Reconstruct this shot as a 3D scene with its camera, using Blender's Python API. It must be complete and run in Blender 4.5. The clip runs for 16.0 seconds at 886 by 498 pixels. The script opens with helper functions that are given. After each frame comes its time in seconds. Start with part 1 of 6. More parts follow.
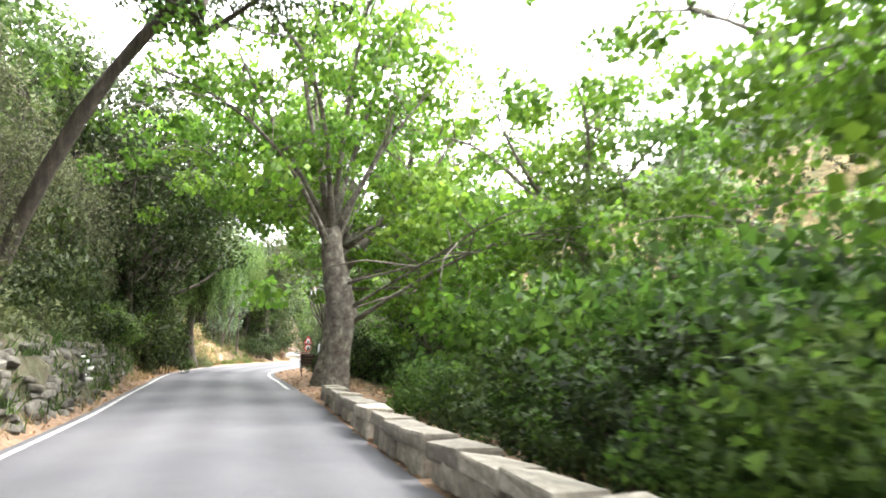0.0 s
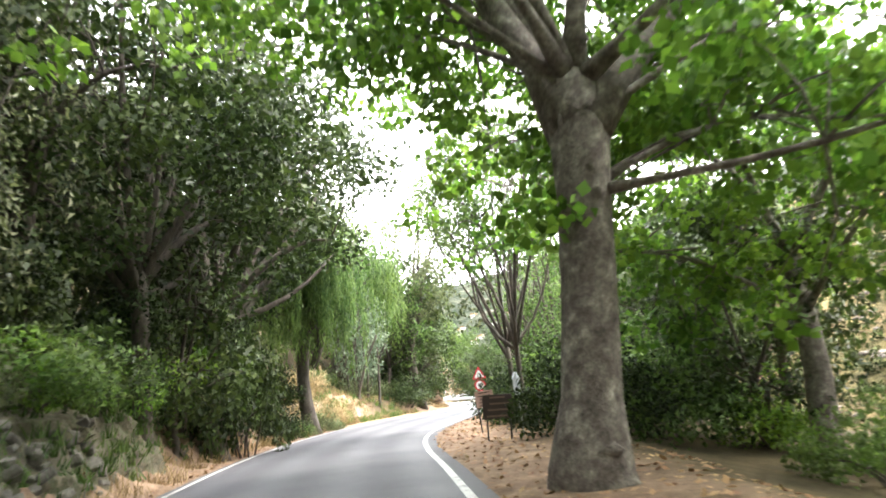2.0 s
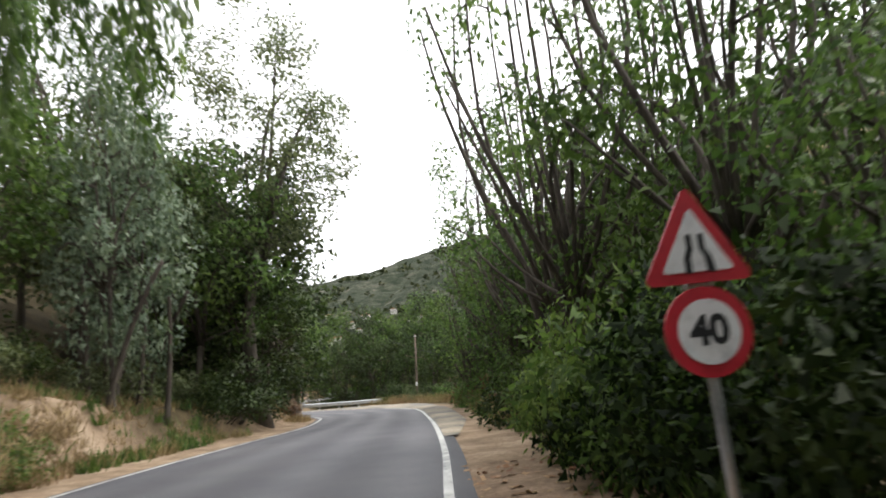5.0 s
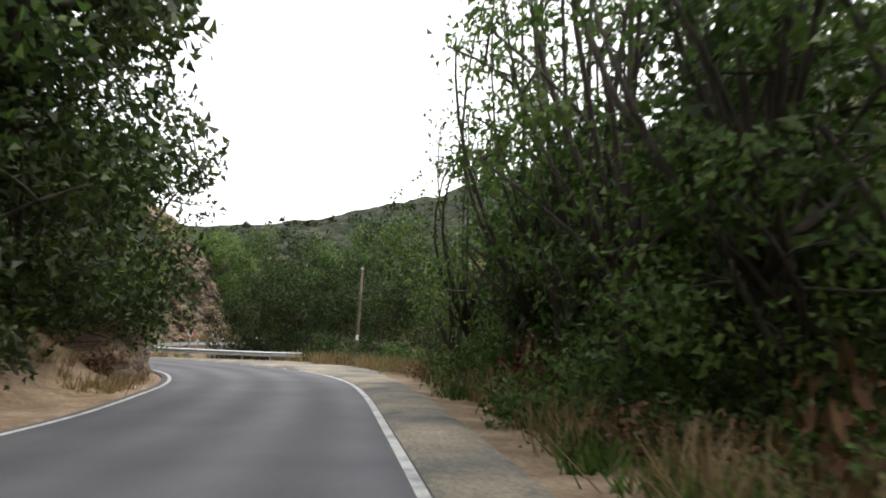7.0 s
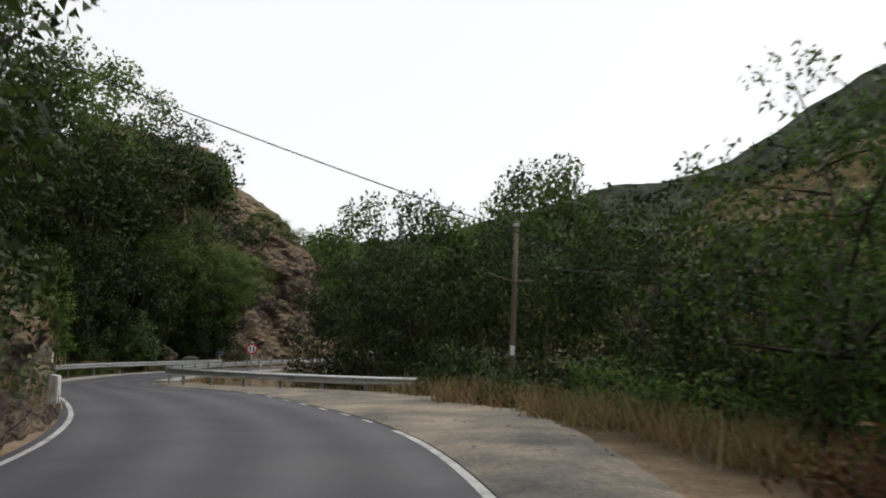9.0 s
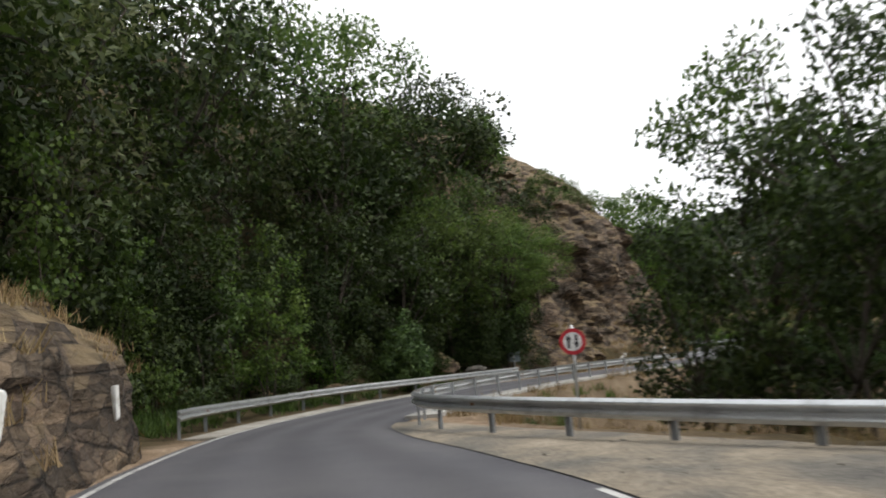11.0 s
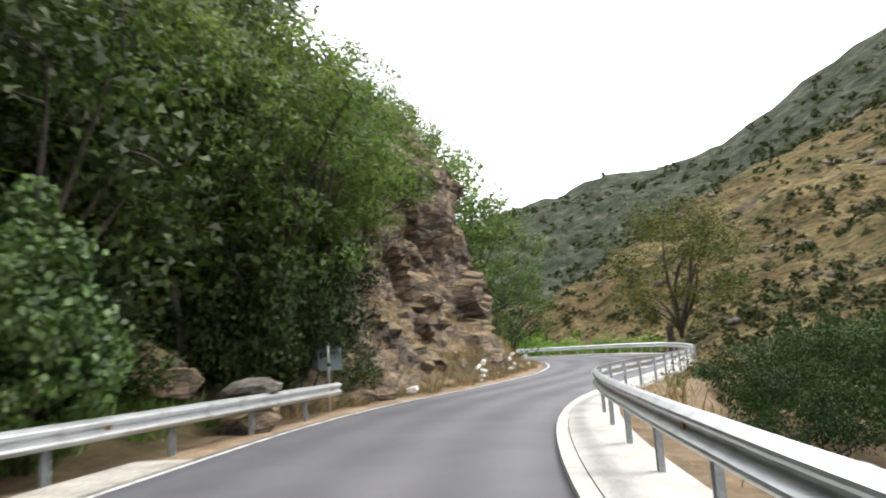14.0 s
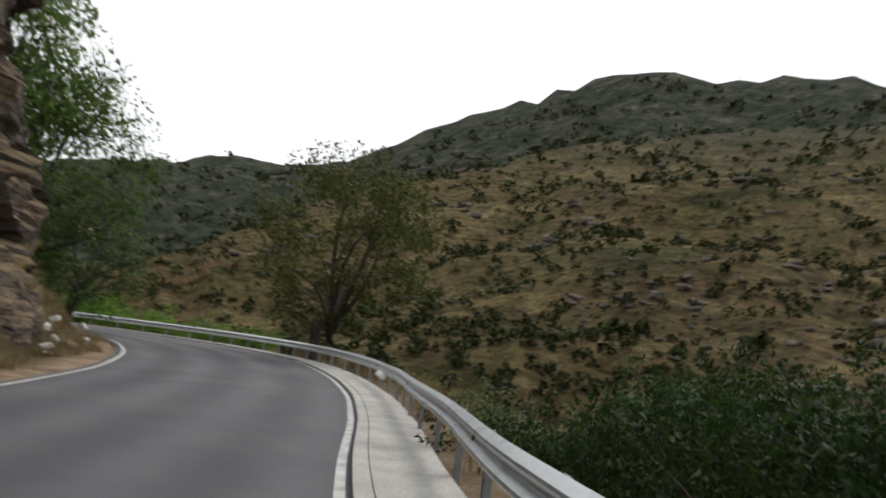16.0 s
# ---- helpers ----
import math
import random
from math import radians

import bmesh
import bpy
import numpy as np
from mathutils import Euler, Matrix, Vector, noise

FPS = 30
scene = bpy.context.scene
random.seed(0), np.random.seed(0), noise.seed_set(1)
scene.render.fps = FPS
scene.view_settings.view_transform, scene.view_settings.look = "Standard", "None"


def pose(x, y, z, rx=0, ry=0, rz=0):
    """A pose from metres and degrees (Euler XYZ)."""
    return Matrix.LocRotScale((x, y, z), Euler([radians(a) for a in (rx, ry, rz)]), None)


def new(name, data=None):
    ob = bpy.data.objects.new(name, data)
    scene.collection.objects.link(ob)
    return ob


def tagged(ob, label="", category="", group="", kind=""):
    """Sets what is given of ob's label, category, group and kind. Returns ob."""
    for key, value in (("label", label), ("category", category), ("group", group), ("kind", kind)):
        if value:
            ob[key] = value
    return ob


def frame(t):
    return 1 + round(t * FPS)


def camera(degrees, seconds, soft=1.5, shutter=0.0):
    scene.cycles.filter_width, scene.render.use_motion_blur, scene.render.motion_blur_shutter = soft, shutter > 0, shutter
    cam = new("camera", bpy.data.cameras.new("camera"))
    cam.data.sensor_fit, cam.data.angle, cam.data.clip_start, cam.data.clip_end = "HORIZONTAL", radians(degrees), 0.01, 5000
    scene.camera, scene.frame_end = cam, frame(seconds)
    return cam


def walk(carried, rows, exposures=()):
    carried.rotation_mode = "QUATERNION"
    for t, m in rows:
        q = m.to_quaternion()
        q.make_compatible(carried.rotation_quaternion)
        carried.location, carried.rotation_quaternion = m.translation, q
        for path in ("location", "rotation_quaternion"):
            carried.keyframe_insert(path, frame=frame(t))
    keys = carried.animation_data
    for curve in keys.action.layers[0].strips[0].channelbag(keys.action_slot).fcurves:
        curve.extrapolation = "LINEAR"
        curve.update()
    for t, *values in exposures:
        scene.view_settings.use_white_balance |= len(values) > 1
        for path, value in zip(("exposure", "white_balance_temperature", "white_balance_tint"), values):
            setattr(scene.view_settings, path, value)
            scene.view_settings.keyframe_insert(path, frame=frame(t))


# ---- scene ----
cam = camera(64.86, 16.0, 1.8, 0.28)
PATH = [
    (0, -4.7, 26.822, 1.722, 98.07, -0.07, 2.18),
    (0.5, -5.788, 31.456, 1.666, 97.92, 3.19, 5.49),
    (1, -7.074, 36.204, 1.575, 97.59, 4.17, 9.1),
    (1.5, -8.47, 40.791, 1.547, 99.27, 4.47, 12.89),
    (2, -9.909, 45.275, 1.597, 101.59, 6.08, 14.39),
    (2.5, -11.525, 49.61, 1.587, 102.108, 7.914, 14.815),
    (3, -12.999, 54.02, 1.593, 102.008, 5.583, 13.916),
    (3.5, -14.4, 58.512, 1.593, 102.454, 6.708, 13.336),
    (4, -15.687, 63.103, 1.588, 102.045, 8.602, 11.378),
    (4.5, -16.738, 67.773, 1.588, 101.665, 5.801, 7.116),
    (5, -17.444, 72.362, 1.586, 100.754, 5.281, 2.35),
    (5.2, -17.62, 74.25, 1.586, 100.6, 5.0, 0.8),
    (5.7, -17.991, 79.056, 1.603, 99.43, 3.49, -0.77),
    (6.2, -18.452, 83.767, 1.601, 98.14, 1.19, -2.15),
    (6.8, -18.987, 89.422, 1.609, 97.3, -1.01, -2.91),
    (7.3, -19.404, 94.131, 1.636, 97.8, -0.65, -2.34),
    (7.5, -19.556, 95.998, 1.639, 98.37, 0.05, -1.73),
    (8, -19.875, 100.643, 1.623, 98.25, -3.13, 0.07),
    (8.5, -20.428, 105.259, 1.639, 97.55, -1.83, 2.95),
    (9, -21.283, 109.845, 1.621, 98.2, -0.17, 7.75),
    (9.5, -22.524, 114.406, 1.559, 96.58, -3.05, 12.04),
    (10, -24.165, 118.875, 1.437, 96.27, -3.63, 17.14),
    (10.2, -24.904, 120.584, 1.438, 96.74, -2.16, 19.56),
    (10.7, -27.25, 124.55, 1.45, 98.3, 2.15, 26.94),
    (11.2, -30.2, 128.3, 1.445, 99.7, 6.0, 34.4),
    (11.8, -34.1, 132.65, 1.42, 101.0, 8.2, 39.6),
    (12.3, -36.837, 135.721, 1.395, 100.665, 6.489, 37.952),
    (12.5, -37.809, 137.013, 1.357, 99.492, 2.887, 34.941),
    (13, -39.863, 140.377, 1.293, 97.263, 3.394, 26.847),
    (13.5, -41.416, 143.89, 1.26, 96.868, 2.828, 16.289),
    (14, -42.418, 147.634, 1.275, 98.61, 3.611, 7.168),
    (14.5, -42.855, 151.386, 1.299, 99.959, 4.593, -1.003),
    (15, -42.887, 155.16, 1.323, 99.529, 4.79, -6.824),
    (15.5, -42.693, 159.147, 1.308, 98.924, 0.959, -13.701),
    (16, -42.389, 163.39, 1.337, 98.724, -6.884, -26.265),
]
EXPO = [(0.0, 3.05), (0.5, 2.85), (1.0, 2.87), (1.5, 3.05), (2.0, 3.18), (2.5, 3.15), (3.0, 2.58), (3.5, 2.0), (4.0, 1.6), (4.5, 1.3), (5.0, 1.0), (7.5, 0.55), (8.5, -0.05), (9.0, -0.36), (9.5, -0.52), (10.2, -0.32), (12.3, 0.92), (13.0, 1.25), (13.5, 1.33), (14.0, 1.24), (14.5, 0.72), (15.0, 0.1), (16.0, -0.22)]
walk(cam, [(t, pose(x, y, z, rx, ry, rz)) for t, x, y, z, rx, ry, rz in PATH], EXPO)

# ---- sky and sun: a bright overcast day ----
world = bpy.data.worlds.new("overcast_sky")
scene.world = world
world.use_nodes = True
wn, wl = world.node_tree.nodes, world.node_tree.links
bg = wn["Background"]
sky = wn.new("ShaderNodeTexSky")
sky.sky_type, sky.sun_disc = "NISHITA", False
sky.sun_elevation, sky.sun_rotation = radians(52), radians(65)
sky.air_density, sky.dust_density, sky.altitude = 1.0, 4.0, 900
soft_sky = wn.new("ShaderNodeHueSaturation")
soft_sky.inputs["Saturation"].default_value = 0.12
soft_sky.inputs["Value"].default_value = 1.0
veil = wn.new("ShaderNodeMix")
veil.data_type = "RGBA"
veil.inputs["Factor"].default_value = 0.72
veil.inputs[7].default_value = (11.9, 12.0, 12.2, 1)
wl.new(sky.outputs[0], soft_sky.inputs["Color"])
wl.new(soft_sky.outputs[0], veil.inputs[6])
wl.new(veil.outputs[2], bg.inputs["Color"])
bg.inputs["Strength"].default_value = 0.13
sun = new("sun", bpy.data.lights.new("sun", "SUN"))
sun.data.energy, sun.data.angle, sun.data.color = 1.3, radians(14), (1.0, 0.95, 0.88)
sun.matrix_world = pose(0, 0, 60, 38, 0, -65 + 180)


# ---- materials ----
def ramp_node(nt, cols, fac, lo=0.3, hi=0.7):
    r = nt.nodes.new("ShaderNodeValToRGB")
    while len(r.color_ramp.elements) < len(cols):
        r.color_ramp.elements.new(0.5)
    for i, c in enumerate(cols):
        e = r.color_ramp.elements[i]
        e.position, e.color = lo + (hi - lo) * i / max(1, len(cols) - 1), (*c, 1)
    nt.links.new(fac, r.inputs["Fac"])
    return r.outputs["Color"]


def noise_node(nt, vec, scale, detail=5, rough=0.6, stretch=None):
    if stretch:
        m = nt.nodes.new("ShaderNodeMapping")
        m.inputs["Scale"].default_value = stretch
        nt.links.new(vec, m.inputs["Vector"])
        vec = m.outputs[0]
    n = nt.nodes.new("ShaderNodeTexNoise")
    n.inputs["Scale"].default_value, n.inputs["Detail"].default_value, n.inputs["Roughness"].default_value = scale, detail, rough
    nt.links.new(vec, n.inputs["Vector"])
    return n.outputs["Fac"]


def mixed(nt, a, b, fac, kind="MIX"):
    m = nt.nodes.new("ShaderNodeMix")
    m.data_type, m.blend_type = "RGBA", kind
    for sock, v in ((m.inputs["Factor"], fac), (m.inputs[6], a), (m.inputs[7], b)):
        if isinstance(v, (int, float)):
            sock.default_value = v
        elif isinstance(v, tuple):
            sock.default_value = (*v, 1)
        else:
            nt.links.new(v, sock)
    return m.outputs[2]


def surface(name, cols, scale=1.0, fine=18.0, fine_mix=0.5, rough=0.85, bump=0.3, bump_scale=None, bump_dist=0.02, metal=0.0, stretch=None, world_space=True, per=""):
    """A rough solid: a ramp of colours by broad noise, darkened and lightened by fine noise, with relief."""
    mt = bpy.data.materials.new(name)
    mt.use_nodes = True
    nt = mt.node_tree
    b = nt.nodes["Principled BSDF"]
    if world_space:
        vec = nt.nodes.new("ShaderNodeNewGeometry").outputs["Position"]
    else:
        vec = nt.nodes.new("ShaderNodeTexCoord").outputs["Object"]
    col = ramp_node(nt, cols, noise_node(nt, vec, scale, 6, 0.62, stretch))
    fine_n = noise_node(nt, vec, fine, 4, 0.7, stretch)
    grey = ramp_node(nt, [(0.25,) * 3, (0.75,) * 3], fine_n)
    col = mixed(nt, col, grey, fine_mix, "OVERLAY")
    if per:
        rnd = nt.nodes.new("ShaderNodeObjectInfo").outputs["Random"] if per == "object" else nt.nodes.new("ShaderNodeNewGeometry").outputs["Random Per Island"]
        hs = nt.nodes.new("ShaderNodeHueSaturation")
        mr = nt.nodes.new("ShaderNodeMapRange")
        mr.inputs[3].default_value, mr.inputs[4].default_value = 0.65, 1.35
        nt.links.new(rnd, mr.inputs[0])
        nt.links.new(mr.outputs[0], hs.inputs["Value"])
        nt.links.new(col, hs.inputs["Color"])
        col = hs.outputs[0]
    nt.links.new(col, b.inputs["Base Color"])
    b.inputs["Roughness"].default_value, b.inputs["Metallic"].default_value = rough, metal
    bp = nt.nodes.new("ShaderNodeBump")
    bp.inputs["Strength"].default_value, bp.inputs["Distance"].default_value = bump, bump_dist
    nt.links.new(noise_node(nt, vec, bump_scale or fine, 6, 0.7, stretch), bp.inputs["Height"])
    nt.links.new(bp.outputs[0], b.inputs["Normal"])
    return mt


def foliage(name, cols, shine=0.55, clear=0.35, gloss=0.2):
    """Leaves: a colour for each leaf, drifting with the place in the crown, and some light through the blade."""
    mt = bpy.data.materials.new(name)
    mt.use_nodes = True
    nt = mt.node_tree
    b = nt.nodes["Principled BSDF"]
    geo = nt.nodes.new("ShaderNodeNewGeometry")
    drift = noise_node(nt, geo.outputs["Position"], 0.7, 3, 0.6)
    add = nt.nodes.new("ShaderNodeMath")
    add.operation = "MULTIPLY_ADD"
    add.inputs[1].default_value, add.inputs[2].default_value = 0.45, 0.0
    nt.links.new(geo.outputs["Random Per Island"], add.inputs[0])
    add2 = nt.nodes.new("ShaderNodeMath")
    add2.operation = "MULTIPLY_ADD"
    add2.inputs[1].default_value = 0.55
    nt.links.new(drift, add2.inputs[0])
    nt.links.new(add.outputs[0], add2.inputs[2])
    col = ramp_node(nt, cols, add2.outputs[0])
    own = nt.nodes.new("ShaderNodeMapRange")
    own.inputs[3].default_value, own.inputs[4].default_value = 0.72, 1.22
    nt.links.new(nt.nodes.new("ShaderNodeObjectInfo").outputs["Random"], own.inputs[0])
    hue = nt.nodes.new("ShaderNodeMapRange")
    hue.inputs[1].default_value, hue.inputs[2].default_value = 0.3, 0.7
    hue.inputs[3].default_value, hue.inputs[4].default_value = 0.482, 0.512
    nt.links.new(noise_node(nt, geo.outputs["Position"], 0.28, 2, 0.5), hue.inputs[0])
    tint = nt.nodes.new("ShaderNodeHueSaturation")
    nt.links.new(hue.outputs[0], tint.inputs["Hue"])
    nt.links.new(own.outputs[0], tint.inputs["Value"])
    nt.links.new(col, tint.inputs["Color"])
    col = tint.outputs[0]
    nt.links.new(col, b.inputs["Base Color"])
    b.inputs["Roughness"].default_value = shine
    b.inputs["Specular IOR Level"].default_value = gloss
    tr = nt.nodes.new("ShaderNodeBsdfTranslucent")
    warm = mixed(nt, col, (0.75, 0.95, 0.25), 0.35, "SOFT_LIGHT")
    nt.links.new(warm, tr.inputs["Color"])
    ms = nt.nodes.new("ShaderNodeMixShader")
    ms.inputs[0].default_value = clear
    nt.links.new(b.outputs[0], ms.inputs[1])
    nt.links.new(tr.outputs[0], ms.inputs[2])
    nt.links.new(ms.outputs[0], nt.nodes["Material Output"].inputs["Surface"])
    return mt


def paint(name, col, rough=0.5, metal=0.0, wear=0.35, wear_col=None, scale=6.0):
    c2 = wear_col or tuple(v * 0.7 for v in col)
    return surface(name, [col, col, c2], scale, 30, wear, rough, 0.08, 40, 0.004, metal, world_space=False)


M = dict(
    asphalt=surface("asphalt", [(0.061, 0.061, 0.07), (0.081, 0.08, 0.089), (0.102, 0.1, 0.105)], 0.35, 55, 0.55, 0.82, 0.5, 130, 0.008),
    layby=surface("dusty_lay_by", [(0.082, 0.079, 0.076), (0.162, 0.15, 0.128), (0.272, 0.232, 0.176), (0.38, 0.322, 0.247)], 0.45, 14, 0.95, 0.95, 0.7, 34, 0.03),
    line=surface("worn_road_paint", [(0.64, 0.64, 0.62), (0.48, 0.48, 0.46), (0.18, 0.18, 0.185)], 2.2, 30, 0.6, 0.7, 0.2, 90, 0.004),
    concrete=surface("pale_concrete", [(0.3, 0.29, 0.27), (0.42, 0.41, 0.38), (0.5, 0.485, 0.45)], 1.2, 26, 0.5, 0.9, 0.35, 40, 0.01),
    gravel=surface("pale_gravel", [(0.3, 0.27, 0.22), (0.42, 0.38, 0.31), (0.5, 0.46, 0.38)], 0.6, 22, 0.8, 0.95, 0.7, 30, 0.03),
    galv=paint("galvanised_steel", (0.55, 0.57, 0.58), 0.38, 0.85, 0.35, (0.38, 0.39, 0.4), 3.0),
    post_steel=paint("grey_post_steel", (0.34, 0.36, 0.38), 0.55, 0.5, 0.4),
    rock=surface("brown_schist", [(0.068, 0.057, 0.048), (0.13, 0.101, 0.08), (0.17, 0.136, 0.103), (0.25, 0.197, 0.144)], 0.9, 5.5, 0.8, 0.9, 1.0, 4.0, 0.16, stretch=(0.8, 0.8, 2.0)),
    stone=surface("pale_limestone", [(0.12, 0.11, 0.09), (0.22, 0.2, 0.165), (0.32, 0.295, 0.25)], 3.0, 16, 0.65, 0.92, 0.6, 20, 0.03, world_space=False, per="object"),
    rubble=surface("grey_rubble_stone", [(0.04, 0.037, 0.03), (0.095, 0.088, 0.074), (0.19, 0.175, 0.15)], 3.0, 20, 0.6, 0.9, 0.6, 16, 0.02),
    dark_bank=surface("dark_leafy_bank", [(0.03, 0.03, 0.016), (0.085, 0.072, 0.046), (0.06, 0.065, 0.03), (0.17, 0.14, 0.1)], 2.4, 14, 0.8, 0.95, 0.9, 7, 0.08),
    terrace_stone=surface("ochre_drystone", [(0.1, 0.07, 0.035), (0.2, 0.14, 0.07), (0.3, 0.22, 0.12)], 1.0, 8, 0.7, 0.93, 0.7, 8, 0.05),
    whitewash=surface("flaking_whitewash", [(0.45, 0.43, 0.38), (0.78, 0.78, 0.75), (0.84, 0.84, 0.82)], 5.0, 18, 0.4, 0.85, 0.5, 18, 0.02),
    plane_bark=surface("plane_tree_bark", [(0.05, 0.04, 0.034), (0.105, 0.088, 0.074), (0.165, 0.145, 0.122), (0.34, 0.32, 0.265)], 4.5, 15, 0.85, 0.92, 0.9, 16, 0.04, stretch=(1.0, 1.0, 0.9)),
    bark=surface("dark_bark", [(0.03, 0.024, 0.019), (0.06, 0.048, 0.037), (0.105, 0.087, 0.07)], 3.0, 14, 0.6, 0.92, 0.7, 16, 0.03, stretch=(2, 2, 0.4)),
    outcrop=surface("weathered_grey_rock", [(0.06, 0.052, 0.045), (0.1, 0.085, 0.07), (0.17, 0.14, 0.11)], 0.3, 3, 0.7, 0.95, 0.8, 2.0, 0.3),
    dusty_concrete=surface("dusty_gutter_concrete", [(0.2, 0.18, 0.15), (0.34, 0.32, 0.28), (0.5, 0.48, 0.44)], 0.8, 14, 0.7, 0.92, 0.4, 30, 0.01),
    wood_pole=surface("weathered_pole_wood", [(0.1, 0.075, 0.055), (0.17, 0.13, 0.1)], 2.0, 20, 0.5, 0.85, 0.4, 20, 0.01, stretch=(3, 3, 0.3)),
    red=paint("traffic_red", (0.5, 0.02, 0.035), 0.45, 0, 0.15),
    white=paint("traffic_white", (0.78, 0.78, 0.78), 0.45, 0, 0.1),
    black=paint("traffic_black", (0.012, 0.012, 0.014), 0.5, 0, 0.1),
    brown=paint("brown_board_paint", (0.028, 0.016, 0.012), 0.6, 0, 0.3),
    dull_ink=paint("dull_brown_writing", (0.13, 0.085, 0.065), 0.7, 0, 0.3),
    faded=paint("faded_pink_board", (0.3, 0.19, 0.155), 0.7, 0, 0.3),
    amber=paint("dull_amber_plastic", (0.22, 0.09, 0.02), 0.4, 0, 0.2),
    cable=paint("black_cable", (0.02, 0.02, 0.022), 0.6, 0, 0.1),
    metal_box=paint("blue_grey_sheet_metal", (0.23, 0.27, 0.3), 0.5, 0.4, 0.3),
    plane_leaf=foliage("plane_leaves", [(0.05, 0.105, 0.017), (0.095, 0.18, 0.028), (0.16, 0.27, 0.045)], 0.5, 0.5),
    dark_leaf=foliage("dark_leaves", [(0.017, 0.029, 0.01), (0.034, 0.054, 0.017), (0.068, 0.098, 0.029)], 0.5, 0.28),
    olive_leaf=foliage("dusty_olive_leaves", [(0.055, 0.07, 0.034), (0.1, 0.122, 0.058), (0.16, 0.18, 0.095)], 0.65, 0.35),
    dusty_leaf=foliage("dusty_thicket_leaves", [(0.06, 0.07, 0.042), (0.115, 0.128, 0.075), (0.18, 0.188, 0.115)], 0.7, 0.35),
    bright_ivy=foliage("glossy_ivy_leaves", [(0.02, 0.043, 0.012), (0.042, 0.08, 0.021), (0.078, 0.13, 0.036)], 0.45, 0.22, 0.25),
    # near-black leaf: deep shade put into the colour, also used for ivy
    ivy_shade_leaf=foliage("ivy_and_shade_dark_leaves", [(0.009, 0.017, 0.006), (0.02, 0.034, 0.01), (0.045, 0.068, 0.02)], 0.6, 0.2, 0.12),
    mid_leaf=foliage("green_leaves", [(0.038, 0.068, 0.019), (0.075, 0.126, 0.036), (0.125, 0.19, 0.056)], 0.5, 0.42),
    bright_leaf=foliage("young_bright_leaves", [(0.06, 0.13, 0.018), (0.11, 0.21, 0.03), (0.18, 0.3, 0.045)], 0.5, 0.4),
    willow_leaf=foliage("willow_leaves", [(0.045, 0.08, 0.025), (0.085, 0.138, 0.042), (0.14, 0.205, 0.066)], 0.55, 0.45),
    # darker copy of the plane leaves, shade put into the colour
    shade_leaf=foliage("broad_shaded_leaves", [(0.03, 0.062, 0.016), (0.06, 0.115, 0.028), (0.112, 0.19, 0.044)], 0.5, 0.5),
    acacia_leaf=foliage("feathery_green_leaves", [(0.05, 0.088, 0.024), (0.1, 0.155, 0.042), (0.155, 0.225, 0.065)], 0.5, 0.45),
    cane_leaf=foliage("dark_cane_leaves", [(0.0155, 0.031, 0.011), (0.026, 0.049, 0.017), (0.046, 0.078, 0.026)], 0.6, 0.32, 0.1),
    silver_leaf=foliage("silvery_poplar_leaves", [(0.09, 0.125, 0.085), (0.15, 0.2, 0.14), (0.24, 0.29, 0.21)], 0.6, 0.3),
    autumn_leaf=foliage("turning_leaves", [(0.03, 0.048, 0.012), (0.066, 0.088, 0.024), (0.15, 0.125, 0.034)], 0.6, 0.35),
    rust_leaf=foliage("dead_rusty_leaves", [(0.07, 0.035, 0.02), (0.125, 0.065, 0.035), (0.19, 0.11, 0.06)], 0.7, 0.25),
    shrub_leaf=foliage("hillside_scrub", [(0.018, 0.024, 0.012), (0.036, 0.043, 0.021), (0.068, 0.073, 0.034)], 0.8, 0.1, 0.0),
    dry_grass=foliage("dry_straw_grass", [(0.15, 0.105, 0.055), (0.27, 0.195, 0.105), (0.42, 0.32, 0.18)], 0.75, 0.25),
    litter=foliage("fallen_leaves", [(0.14, 0.07, 0.035), (0.26, 0.15, 0.08), (0.4, 0.27, 0.15)], 0.75, 0.1),
)


def dusty_ledges(mt, straw):
    """Straw-coloured earth lies where the rock is flat enough to hold it."""
    nt = mt.node_tree
    b = nt.nodes["Principled BSDF"]
    old = b.inputs["Base Color"].links[0].from_socket
    geo = nt.nodes.new("ShaderNodeNewGeometry")
    sep = nt.nodes.new("ShaderNodeSeparateXYZ")
    nt.links.new(geo.outputs["Normal"], sep.inputs[0])
    add = nt.nodes.new("ShaderNodeMath")
    add.operation = "MULTIPLY_ADD"
    add.inputs[1].default_value = 0.5
    nt.links.new(noise_node(nt, geo.outputs["Position"], 0.5, 6, 0.7), add.inputs[0])
    nt.links.new(sep.outputs[2], add.inputs[2])
    mr = nt.nodes.new("ShaderNodeMapRange")
    mr.inputs[1].default_value, mr.inputs[2].default_value = 0.8, 1.2
    nt.links.new(add.outputs[0], mr.inputs[0])
    nt.links.new(mixed(nt, old, straw, mr.outputs[0]), b.inputs["Base Color"])


